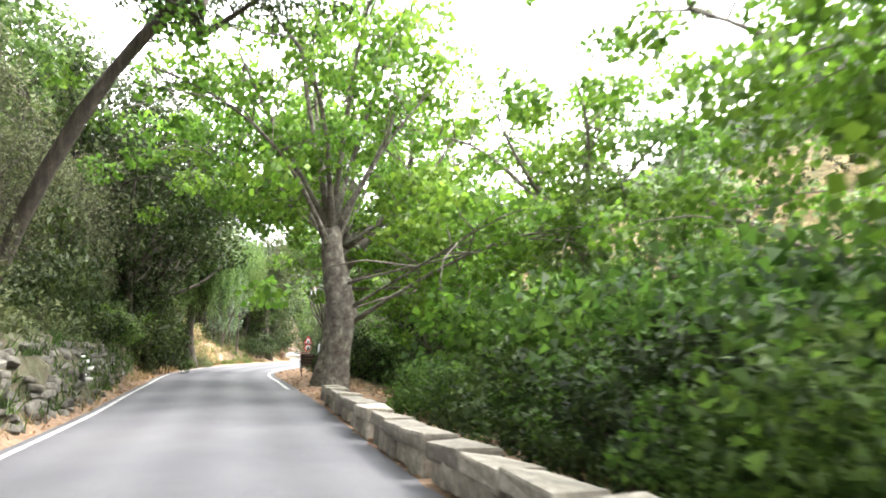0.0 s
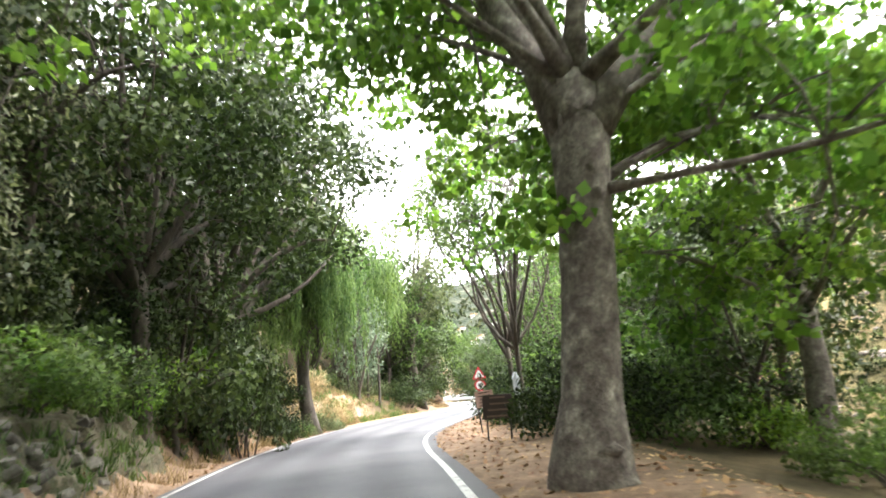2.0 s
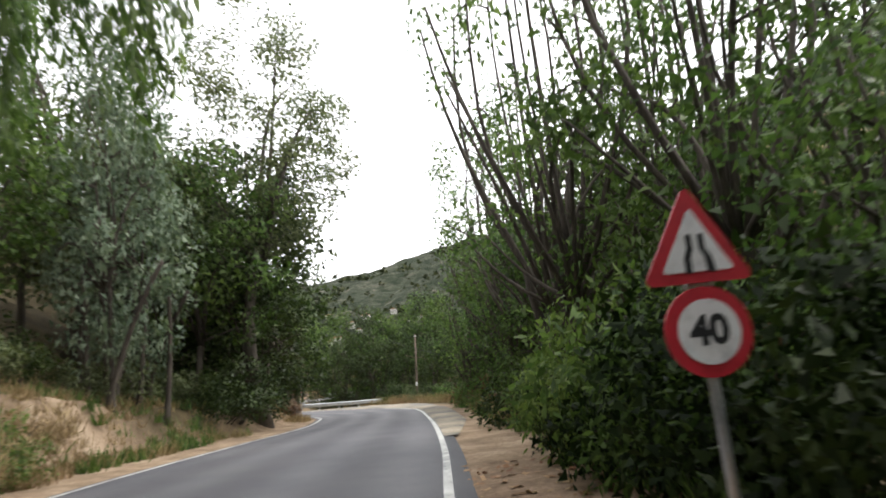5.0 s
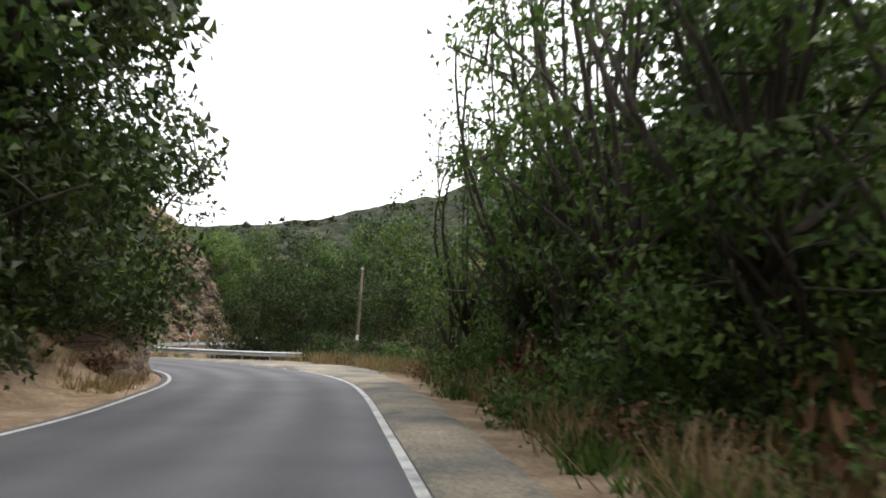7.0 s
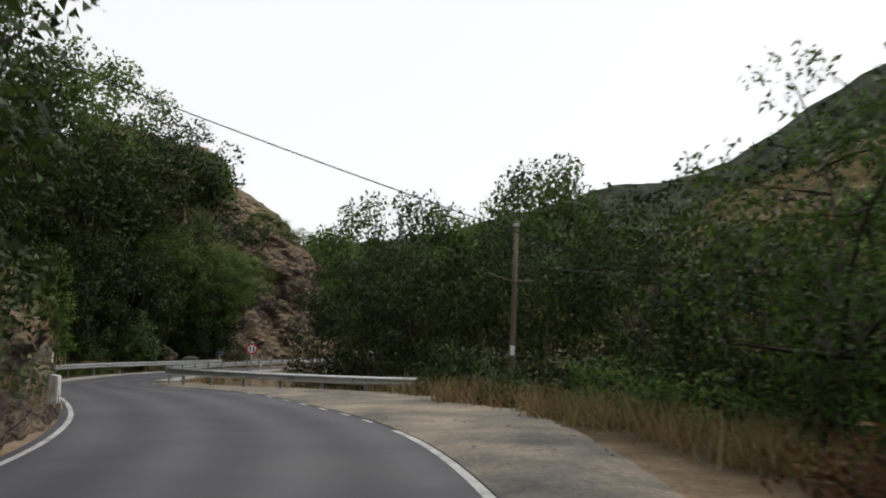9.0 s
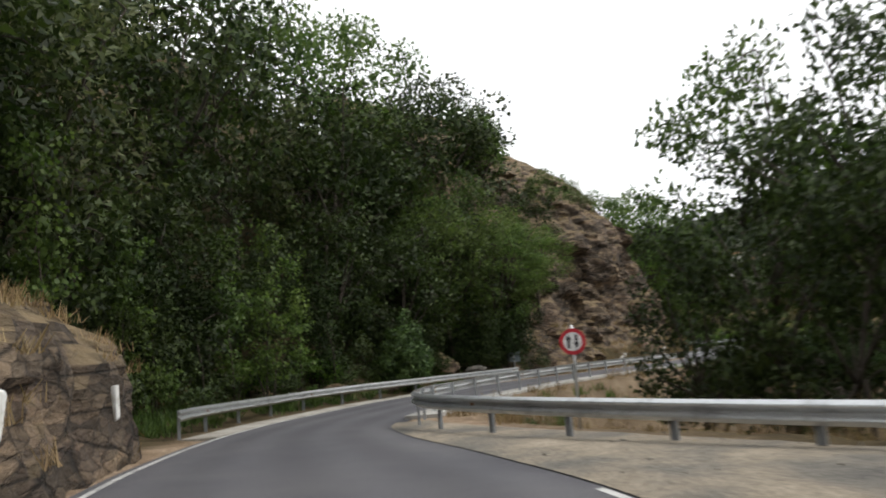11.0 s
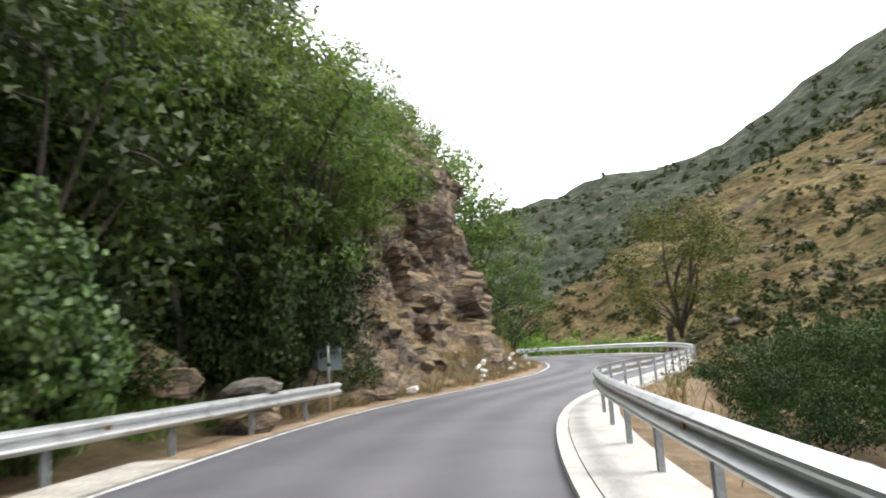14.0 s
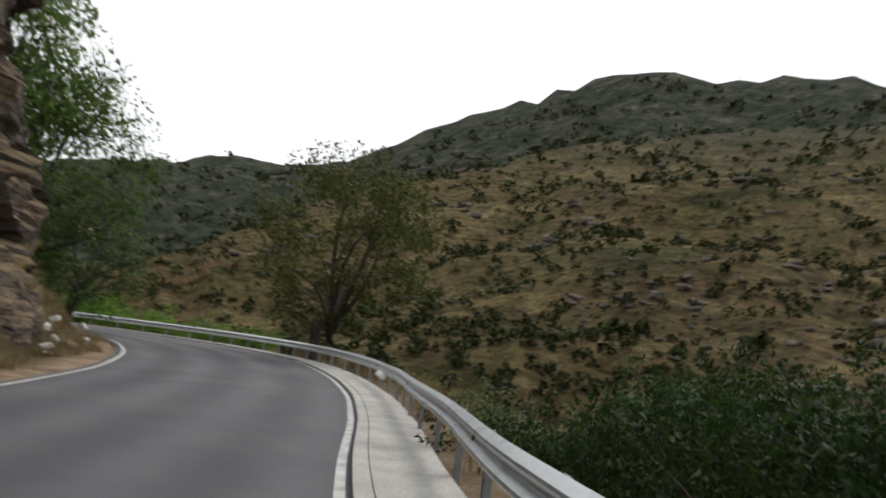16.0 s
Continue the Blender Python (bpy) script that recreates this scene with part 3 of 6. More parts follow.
def land():
    xs, ys = spread(-66, -2, 0.66, -1900, 2100, 1.062), spread(18, 214, 0.75, -700, 2100, 1.062)
    gx, gy = np.meshgrid(xs, ys)
    x, y = gx.ravel(), gy.ravel()
    z = ground(x, y)
    d, side, at = edge_distance(x, y)
    nx, ny = len(xs), len(ys)
    i = (np.arange(ny - 1)[:, None] * nx + np.arange(nx - 1)[None]).ravel()
    me = bpy.data.meshes.new("ground")
    me.vertices.add(len(x))
    me.vertices.foreach_set("co", np.stack([x, y, z], 1).astype(np.float32).ravel())
    f = np.stack([i, i + 1, i + nx + 1, i + nx], 1).astype(np.int32)
    me.loops.add(f.size)
    me.loops.foreach_set("vertex_index", f.ravel())
    me.polygons.add(len(f))
    me.polygons.foreach_set("loop_start", np.arange(len(f), dtype=np.int32) * 4)
    me.update(calc_edges=True)
    me.polygons.foreach_set("use_smooth", [True] * len(f))
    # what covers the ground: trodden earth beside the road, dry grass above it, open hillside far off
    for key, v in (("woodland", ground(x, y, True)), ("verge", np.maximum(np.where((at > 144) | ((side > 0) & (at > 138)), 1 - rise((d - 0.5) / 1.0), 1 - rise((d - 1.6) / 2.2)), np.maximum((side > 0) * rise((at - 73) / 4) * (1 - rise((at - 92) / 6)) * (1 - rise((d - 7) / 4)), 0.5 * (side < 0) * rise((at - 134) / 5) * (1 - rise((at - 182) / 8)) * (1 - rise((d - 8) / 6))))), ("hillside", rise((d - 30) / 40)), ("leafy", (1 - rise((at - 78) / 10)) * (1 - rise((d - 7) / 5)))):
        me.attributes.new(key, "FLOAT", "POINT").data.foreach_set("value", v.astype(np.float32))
    mt = bpy.data.materials.new("dry_mountain_ground")
    mt.use_nodes = True
    nt = mt.node_tree
    b = nt.nodes["Principled BSDF"]
    pos = nt.nodes.new("ShaderNodeNewGeometry").outputs["Position"]

    def attr(key):
        a = nt.nodes.new("ShaderNodeAttribute")
        a.attribute_name = key
        return a.outputs["Fac"]

    soil = ramp_node(nt, [(0.03, 0.026, 0.014), (0.06, 0.048, 0.027), (0.11, 0.085, 0.048)], noise_node(nt, pos, 0.5, 7, 0.65))
    sand = ramp_node(nt, [(0.15, 0.107, 0.073), (0.26, 0.19, 0.13), (0.38, 0.295, 0.21)], noise_node(nt, pos, 0.9, 7, 0.65))
    litter = ramp_node(nt, [(0.11, 0.075, 0.052), (0.2, 0.138, 0.096), (0.31, 0.22, 0.155)], noise_node(nt, pos, 1.4, 7, 0.7))
    near = mixed(nt, soil, mixed(nt, sand, litter, attr("leafy")), attr("verge"))
    broad = noise_node(nt, pos, 0.016, 10, 0.68)
    slope_col = ramp_node(nt, [(0.075, 0.078, 0.036), (0.15, 0.125, 0.06), (0.185, 0.142, 0.078), (0.27, 0.215, 0.11), (0.14, 0.115, 0.085)], broad, 0.36, 0.66)
    patch = ramp_node(nt, [(0, 0, 0), (0, 0, 0), (1, 1, 1)], noise_node(nt, pos, 0.035, 8, 0.7))
    slope_col = mixed(nt, slope_col, (0.105, 0.11, 0.045), patch)
    ledge = ramp_node(nt, [(1, 1, 1), (0.28, 0.25, 0.25), (1, 1, 1), (1, 1, 1)], noise_node(nt, pos, 0.04, 8, 0.7, (0.5, 0.5, 2.0)))
    slope_col = mixed(nt, slope_col, ledge, 0.6, "MULTIPLY")
    speck = ramp_node(nt, [(0.15, 0.18, 0.12), (0.75, 0.75, 0.7), (1.3, 1.25, 1.1)], noise_node(nt, pos, 0.22, 8, 0.8), 0.38, 0.62)
    slope_col = mixed(nt, slope_col, speck, 0.85, "MULTIPLY")
    high = nt.nodes.new("ShaderNodeSeparateXYZ")
    nt.links.new(pos, high.inputs[0])
    mr = nt.nodes.new("ShaderNodeMapRange")
    mr.inputs[1].default_value, mr.inputs[2].default_value = 130, 300
    nt.links.new(high.outputs[2], mr.inputs[0])
    slope_col = mixed(nt, slope_col, ramp_node(nt, [(0.032, 0.04, 0.024), (0.06, 0.064, 0.042), (0.125, 0.11, 0.08)], noise_node(nt, pos, 0.045, 11, 0.78), 0.38, 0.64), mr.outputs[0])
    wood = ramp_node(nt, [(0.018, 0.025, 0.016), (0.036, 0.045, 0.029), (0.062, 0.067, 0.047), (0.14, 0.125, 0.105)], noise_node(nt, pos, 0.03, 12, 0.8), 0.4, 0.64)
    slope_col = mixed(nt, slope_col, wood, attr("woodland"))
    col = mixed(nt, near, slope_col, attr("hillside"))
    grain = ramp_node(nt, [(0.2,) * 3, (0.8,) * 3], noise_node(nt, pos, 9, 5, 0.75))
    nt.links.new(mixed(nt, col, grain, 0.6, "OVERLAY"), b.inputs["Base Color"])
    b.inputs["Roughness"].default_value = 0.95
    b.inputs["Specular IOR Level"].default_value = 0.05
    bp = nt.nodes.new("ShaderNodeBump")
    bp.inputs["Strength"].default_value, bp.inputs["Distance"].default_value = 0.7, 0.05
    nt.links.new(noise_node(nt, pos, 7, 7, 0.75), bp.inputs["Height"])
    broad_bump = nt.nodes.new("ShaderNodeBump")
    broad_bump.inputs["Distance"].default_value = 11.0
    nt.links.new(attr("hillside"), broad_bump.inputs["Strength"])
    nt.links.new(noise_node(nt, pos, 0.045, 9, 0.7), broad_bump.inputs["Height"])
    nt.links.new(bp.outputs[0], broad_bump.inputs["Normal"])
    nt.links.new(broad_bump.outputs[0], b.inputs["Normal"])
    me.materials.append(mt)
    tagged(new("ground", me), "dry valley side with brown hills and scrub beyond", "ground", kind="structure")


land()


# ---- the road ----
def ribbon(a, b, cols, lift, name, material):
    """A strip between two lines of equal length."""
    v, n = [], len(a)
    for i in range(n):
        za, zb = float(road_z(a[i][1])), float(road_z(b[i][1]))
        for k in range(cols):
            u = k / (cols - 1)
            v.append((a[i][0] * (1 - u) + b[i][0] * u, a[i][1] * (1 - u) + b[i][1] * u, za * (1 - u) + zb * u + lift + 0.05 * (1 - (2 * u - 1) ** 2) * (cols > 4)))
    f = [(i * cols + k, i * cols + k + 1, i * cols + cols + k + 1, i * cols + cols + k) for i in range(n - 1) for k in range(cols - 1)]
    return data(name, v, f, material, True)


def offset_line(line, d):
    t = np.gradient(line, axis=0)
    t /= np.linalg.norm(t, axis=1)[:, None]
    return line + np.stack([t[:, 1], -t[:, 0]], 1) * d


def road():
    n = 560
    k = np.linspace(0, len(LEFT) - 1, n)
    a = np.stack([np.interp(k, np.arange(len(LEFT)), LEFT[:, c]) for c in (0, 1)], 1)
    near = ((a[:, None] - RIGHT[None]) ** 2).sum(2).argmin(1)
    u = np.maximum.accumulate(near).astype(float)
    u = np.convolve(np.r_[[u[0]] * 12, u, [u[-1]] * 12], np.ones(25) / 25, "valid")
    b = np.stack([np.interp(u, np.arange(len(RIGHT)), RIGHT[:, c]) for c in (0, 1)], 1)
    surface_me = ribbon(offset_line(a, -0.12), offset_line(b, 0.2), 21, 0.0, "road", "asphalt")
    surface_me.attributes.new("across", "FLOAT", "POINT").data.foreach_set("value", np.tile(np.linspace(0, 1, 21), n).astype(np.float32))
    rd = tagged(new("road", surface_me), "grey worn asphalt of a narrow winding mountain road", "road", kind="structure")

    def line(name, edge, y0, y1, d0, d1):
        e = edge[(edge[:, 1] >= y0) & (edge[:, 1] <= y1)]
        if y1 - y0 < 2:
            ys = np.linspace(y0, y1, 4)
            e = np.stack([np.interp(ys, edge[:, 1], edge[:, 0]), ys], 1)
        part(name, ribbon(offset_line(e, d0), offset_line(e, d1), 2, 0.016, name, "line"), rd)

    line("edge_line", LEFT, -60, 218, 0.06, 0.17)
    line("edge_line", RIGHT, 52, 123.6, -0.2, -0.07)
    line("edge_line", RIGHT, 166.5, 222, -0.17, -0.06)
    y = 124.6
    while y < 133.5:
        line("edge_dash", RIGHT, y, y + 0.55, -0.2, -0.1)
        y += 1.45
    return rd


road()


def slab(name, a, b, top, thick, material):
    v = []
    for p, q in zip(a, b):
        zp, zq = float(road_z(p[1])), float(road_z(q[1]))
        v += [(p[0], p[1], zp + top), (q[0], q[1], zq + top), (q[0], q[1], zq + top - thick), (p[0], p[1], zp + top - thick)]
    f = [(4 * i + k, 4 * i + (k + 1) % 4, 4 * i + 4 + (k + 1) % 4, 4 * i + 4 + k) for i in range(len(a) - 1) for k in range(4)]
    f += [(3, 2, 1, 0), (len(v) - 4, len(v) - 3, len(v) - 2, len(v) - 1)]
    return data(name, v, f, material)


def bay():
    """The gravel lay-by inside the bend."""
    e = RIGHT[(RIGHT[:, 1] > 90) & (RIGHT[:, 1] < 142.4)]
    w = np.interp(e[:, 1], [90, 97, 110, 117, 121, 126, 131, 136, 142.4], [0.15, 0.9, 1.25, 1.7, 2.6, 4.3, 4.9, 2.9, 0.6])
    v, cols = [], 7
    t = np.gradient(e, axis=0)
    t /= np.linalg.norm(t, axis=1)[:, None]
    for i, p in enumerate(e):
        for k in range(cols):
            q = p + np.array([t[i, 1], -t[i, 0]]) * (-0.05 + (w[i] + 0.17) * k / (cols - 1))
            v.append((q[0], q[1], float(road_z(q[1])) + (0.022 + 0.048 * min(1, i / 20, (len(e) - 1 - i) / 8) * (0 < k < cols - 1)) + 0.02 * (k > 0) * noise.noise(Vector((q[0], q[1], 0)))))
    f = [(i * cols + k, i * cols + k + 1, i * cols + cols + k + 1, i * cols + cols + k) for i in range(len(e) - 1) for k in range(cols - 1)]
    tagged(new("lay_by", data("lay_by", v, f, "layby", True)), "pale trodden gravel lay-by beside the road", "gravel", kind="structure")


bay()

# kerbs and concrete strips beside the bend
RAIL_R = smooth_line([(-25.4, 135.05), (-27.6, 135.85), (-31.5, 137.2), (-35.0, 138.6), (-37.3, 139.9), (-38.65, 141.3), (-39.55, 143), (-40.25, 144.5), (-40.65, 146), (-40.98, 148), (-41.19, 151), (-41.28, 155), (-41.26, 159), (-40.95, 163), (-39.87, 167), (-38.4, 170.9), (-37.05, 175), (-35.3, 180.2), (-33.95, 186), (-33.5, 192), (-33.7, 198.5), (-35.6, 206), (-40, 212.3), (-47, 217.3), (-56, 220.8)], 0.5)
RAIL_L = smooth_line([(-44.4, 138.7), (-45.6, 140.1), (-46.6, 142.0), (-47.6, 144.2), (-48.8, 148), (-48.85, 152), (-48.4, 156), (-47.95, 160), (-47.45, 165.3)], 0.5)
e = RIGHT[(RIGHT[:, 1] > 143) & (RIGHT[:, 1] < 219)]
tagged(new("kerb", slab("kerb", offset_line(e, 0.0), offset_line(e, 0.18), 0.09, 0.35, "concrete")), "pale concrete kerb along the outer edge", "kerb", kind="structure")
tagged(new("pavement", slab("pavement", offset_line(e, 0.19), offset_line(e, 1.05), 0.1, 0.7, "concrete")), "pale concrete strip carrying the guard rail", "pavement", kind="structure")
e = LEFT[(LEFT[:, 1] > 139) & (LEFT[:, 1] < 158)]
tagged(new("gutter", slab("gutter", offset_line(e, -0.95), offset_line(e, -0.02), 0.03, 0.4, "dusty_concrete")), "dusty concrete gutter below the guard rail", "gutter", kind="structure")


# ---- guard rails ----
def beam_profile(th=0.005):
    front = [(0.0, 0.0), (0.022, 0.012), (0.075, 0.05), (0.083, 0.07), (0.075, 0.092), (0.012, 0.135), (0.0, 0.155), (0.012, 0.175), (0.075, 0.218), (0.083, 0.24), (0.075, 0.26), (0.022, 0.298), (0.0, 0.31)]
    return front + [(x - th, z) for x, z in front[::-1]]


def guard_rail(line, inward, spacing, label, top=0.72, sink=0.0):
    """A W-shaped steel beam on posts along a line; inward: 1 if the road lies to the right of the line's direction, else -1."""
    rail = thing("guard_rail", label, "guard rail", (line[0][0], line[0][1], float(road_z(line[0][1]))), "guard rails of the bend")
    o = Vector((line[0][0], line[0][1], float(road_z(line[0][1]))))
    t = np.gradient(line, axis=0)
    t /= np.linalg.norm(t, axis=1)[:, None]
    side = np.stack([t[:, 1], -t[:, 0]], 1) * inward
    prof = beam_profile()
    m = len(prof)
    low = sink * (1 - rise(np.arange(len(line)) / 34.0))
    v = []
    for i, p in enumerate(line):
        z = float(road_z(p[1])) + top - 0.31 - low[i]
        v += [Vector((p[0] + side[i, 0] * (x + 0.09), p[1] + side[i, 1] * (x + 0.09), z + h)) - o for x, h in prof]
    f = [(i * m + k, i * m + (k + 1) % m, i * m + m + (k + 1) % m, i * m + m + k) for i in range(len(line) - 1) for k in range(m)]
    f += [tuple(range(m))[::-1], tuple((len(line) - 1) * m + k for k in range(m))]
    part("beam", data("beam", v, f, "galv", False), rail, "galvanised corrugated steel beam")
    post = Shape()
    post.box((0.012, 0.11, 1.3), Matrix.Translation((0.0, 0.0, -0.65 + 0.28)))
    post.box((0.055, 0.012, 1.3), Matrix.Translation((0.028, 0.05, -0.65 + 0.28)))
    post.box((0.055, 0.012, 1.3), Matrix.Translation((0.028, -0.05, -0.65 + 0.28)))
    pm = post.mesh("post", "post_steel")
    sp = Shape().box((0.09, 0.1, 0.2), Matrix.Translation((0.0, 0, 0))).mesh("spacer", "galv")
    step = int(spacing / 0.5)
    for i in range(1, len(line), step):
        p = line[i]
        a = math.degrees(math.atan2(side[i, 1], side[i, 0]))
        z = float(road_z(p[1])) + top - 0.31 - low[i]
        part("post", pm, rail, "", Matrix.Translation(Vector((p[0], p[1], z)) - o) @ pose(0, 0, 0, 0, 0, a))
        part("spacer", sp, rail, "", Matrix.Translation(Vector((p[0] + side[i, 0] * 0.045, p[1] + side[i, 1] * 0.045, z + 0.155)) - o) @ pose(0, 0, 0, 0, 0, a))
    eye = Shape().box((0.02, 0.1, 0.13), bevel=0.006).mesh("reflector", "amber")
    for i in range(6, len(line), 16):
        a = math.degrees(math.atan2(side[i, 1], side[i, 0]))
        z = float(road_z(line[i][1])) + top - 0.31 - low[i]
        part("reflector", eye, rail, "small amber reflector", Matrix.Translation(Vector((line[i][0] + side[i, 0] * 0.105, line[i][1] + side[i, 1] * 0.105, z + 0.155)) - o) @ pose(0, 0, 0, 0, 0, a))
    return rail


guard_rail(RAIL_R, -1, 2.0, "galvanised steel guard rail curving round the ravine", 0.84, 0.27)
guard_rail(RAIL_L, 1, 2.5, "galvanised steel guard rail below the wooded bank", 0.76)


# ---- the rock face ----
def chip(p, size, seed):
    """A random number for the block of rock that a place belongs to."""
    c = noise.voronoi(Vector((p.x / size, p.y / size, p.z / size * 1.6 + 0.35 * p.x / size)) + Vector((seed, seed * 3.1, 0)))[1][0]
    return noise.cell_vector(c * 13.7).x


def rock_face(name, base, heights, backs, label, amp, cell, seed, along=0.3, up=0.3, stuff="rock", low_end=((0, 1), (1, 1))):
    """Broken rock: flat-sided blocks of three sizes set at uneven depths on a leaning face."""
    line = smooth_line(base, along)
    t = np.gradient(line, axis=0)
    t /= np.linalg.norm(t, axis=1)[:, None]
    hs = np.arange(0, heights[-1] + 0.01, up)
    v, nh = [], len(hs) + 2
    for i, p in enumerate(line):
        nrm = Vector((-t[i, 1], t[i, 0], 0))
        zr = float(road_z(p[1]))
        fade = min(1, i / 12, (len(line) - 1 - i) / 12) * float(np.interp(p[1], *low_end))
        for h in [-1.5, -0.6] + list(hs):
            b = float(np.interp(h, heights, backs))
            q = Vector((p[0], p[1], zr + h * (0.25 + 0.75 * fade))) + nrm * (b + (1 - fade) * 1.5)
            w = q + Vector((noise.noise(q * 0.9), noise.noise(q * 0.9 + Vector((7, 0, 0))), noise.noise(q * 0.9 + Vector((0, 7, 0))))) * 0.3 * cell
            dsp = amp * (0.95 * noise.fractal(q * (0.22 / cell) + Vector((seed, 0, 0)), 0.9, 2.0, 3) + 0.9 * (chip(w, cell * 2.4, seed) - 0.5) + 0.42 * (chip(w, cell * 1.0, seed + 4) - 0.5) + 0.13 * (chip(w, cell * 0.42, seed + 9) - 0.5))
            k = min(1.0, 0.3 + h / 3.0) if h > 0 else 0.2
            q -= nrm * dsp * k
            q.z += 0.12 * amp * noise.noise(q * 1.7) * k
            v.append(q)
    f = [(i * nh + k, i * nh + nh + k, i * nh + nh + k + 1, i * nh + k + 1) for i in range(len(line) - 1) for k in range(nh - 1)]
    return tagged(new(name, data(name, v, f, stuff, False)), label, "rock", kind="structure")


CLIFF = rock_face("cliff", [(-50.2, 162.5), (-48.5, 166.5), (-47.3, 171.5), (-45.9, 176.5), (-44.7, 181), (-43.8, 186), (-43.0, 191), (-43.0, 195.5), (-44.8, 200.5), (-49.5, 206), (-56, 209.5)], [0, 1.5, 3.2, 4.5, 7, 10, 11.5, 13.5, 16, 20, 26], [0, 0.9, 1.7, 2.0, 2.2, 1.9, 2.6, 4.2, 7.4, 11.8, 19.5], "brown schist cliff with broken ledges above the road", 1.3, 1.6, 1, 0.28, 0.26, "rock", ((186, 189, 192, 197), (1, 0.72, 0.4, 0.15)))
BANK = rock_face("rocky_bank", [(-26.4, 109.5), (-27.5, 113.5), (-28.75, 118), (-31.1, 123), (-34.6, 128), (-37.8, 131.6), (-41.0, 135.1), (-43.4, 137.8)], [0, 0.8, 1.8, 2.5, 3.3], [0, 0.12, 0.3, 0.7, 1.9], "low rocky bank with dry grass", 0.42, 0.5, 2, 0.22, 0.2)
STONES = rock_face("stone_bank", [(-6.7, 22), (-9.55, 30), (-11.95, 37), (-14.55, 44.5), (-17.3, 51.5), (-20.0, 58), (-22, 63)], [0, 0.6, 1.2, 1.7, 2.2], [0, 0.16, 0.36, 0.7, 2.2], "dark mossy stone bank under the trees", 0.42, 0.34, 3, 0.16, 0.16, "dark_bank")


# ---- plants ----
def unit(a):
    return a / (np.linalg.norm(a, axis=-1, keepdims=True) + 1e-9)


def blades(rng, pos, out, length, width, droop, corners=4):
    """One leaf at each place: a pointed blade of four or three corners that leans outwards and hangs."""
    n = len(pos)
    ax = unit(rng.normal(size=(n, 3)) * 0.75 + out * 0.6 + np.array([0, 0, -droop]))
    sd = unit(np.cross(ax, rng.normal(size=(n, 3))))
    s = rng.uniform(0.6, 1.25, (n, 1))
    L, W = length * s, width * s
    if corners == 3:
        return np.stack([pos + sd * W * 0.55, pos + ax * L * 0.95, pos + ax * L * 0.3 - sd * W * 0.55], 1)
    mid = pos + ax * L * 0.45
    return np.stack([pos, mid + sd * W / 2, pos + ax * L, mid - sd * W / 2], 1)


def clumps_to_leaves(rng, centres, radii, per, length, width, droop, flat=0.75, corners=4):
    """The leaves of a crown made of clumps, and the way each one faces."""
    q, out = [], []
    heart = centres.mean(0) - np.array([0, 0, 0.25 * np.ptp(centres[:, 2])])
    for c, r in zip(centres, radii):
        n = max(8, int(per * r * r))
        d = unit(rng.normal(size=(n, 3)))
        p = c + d * (r * rng.uniform(0.25, 1.0, (n, 1)) ** 0.6) * np.array([1, 1, flat])
        q.append(blades(rng, p, d, length, width, droop, corners))
        out.append(unit(d + 0.45 * unit(c - heart) + np.array([0, 0, 0.2])))
    return np.concatenate(q), np.concatenate(out)


def bend(a, b, sag, rng, n=5, sway=0.07):
    a, b = np.array(a, float), np.array(b, float)
    pts = []
    side = rng.normal(size=3) * np.linalg.norm(b - a) * sway
    for u in np.linspace(0, 1, n):
        pts.append(a * (1 - u) + b * u + np.array([0, 0, sag]) * 4 * u * (1 - u) + side * math.sin(math.pi * u))
    return pts


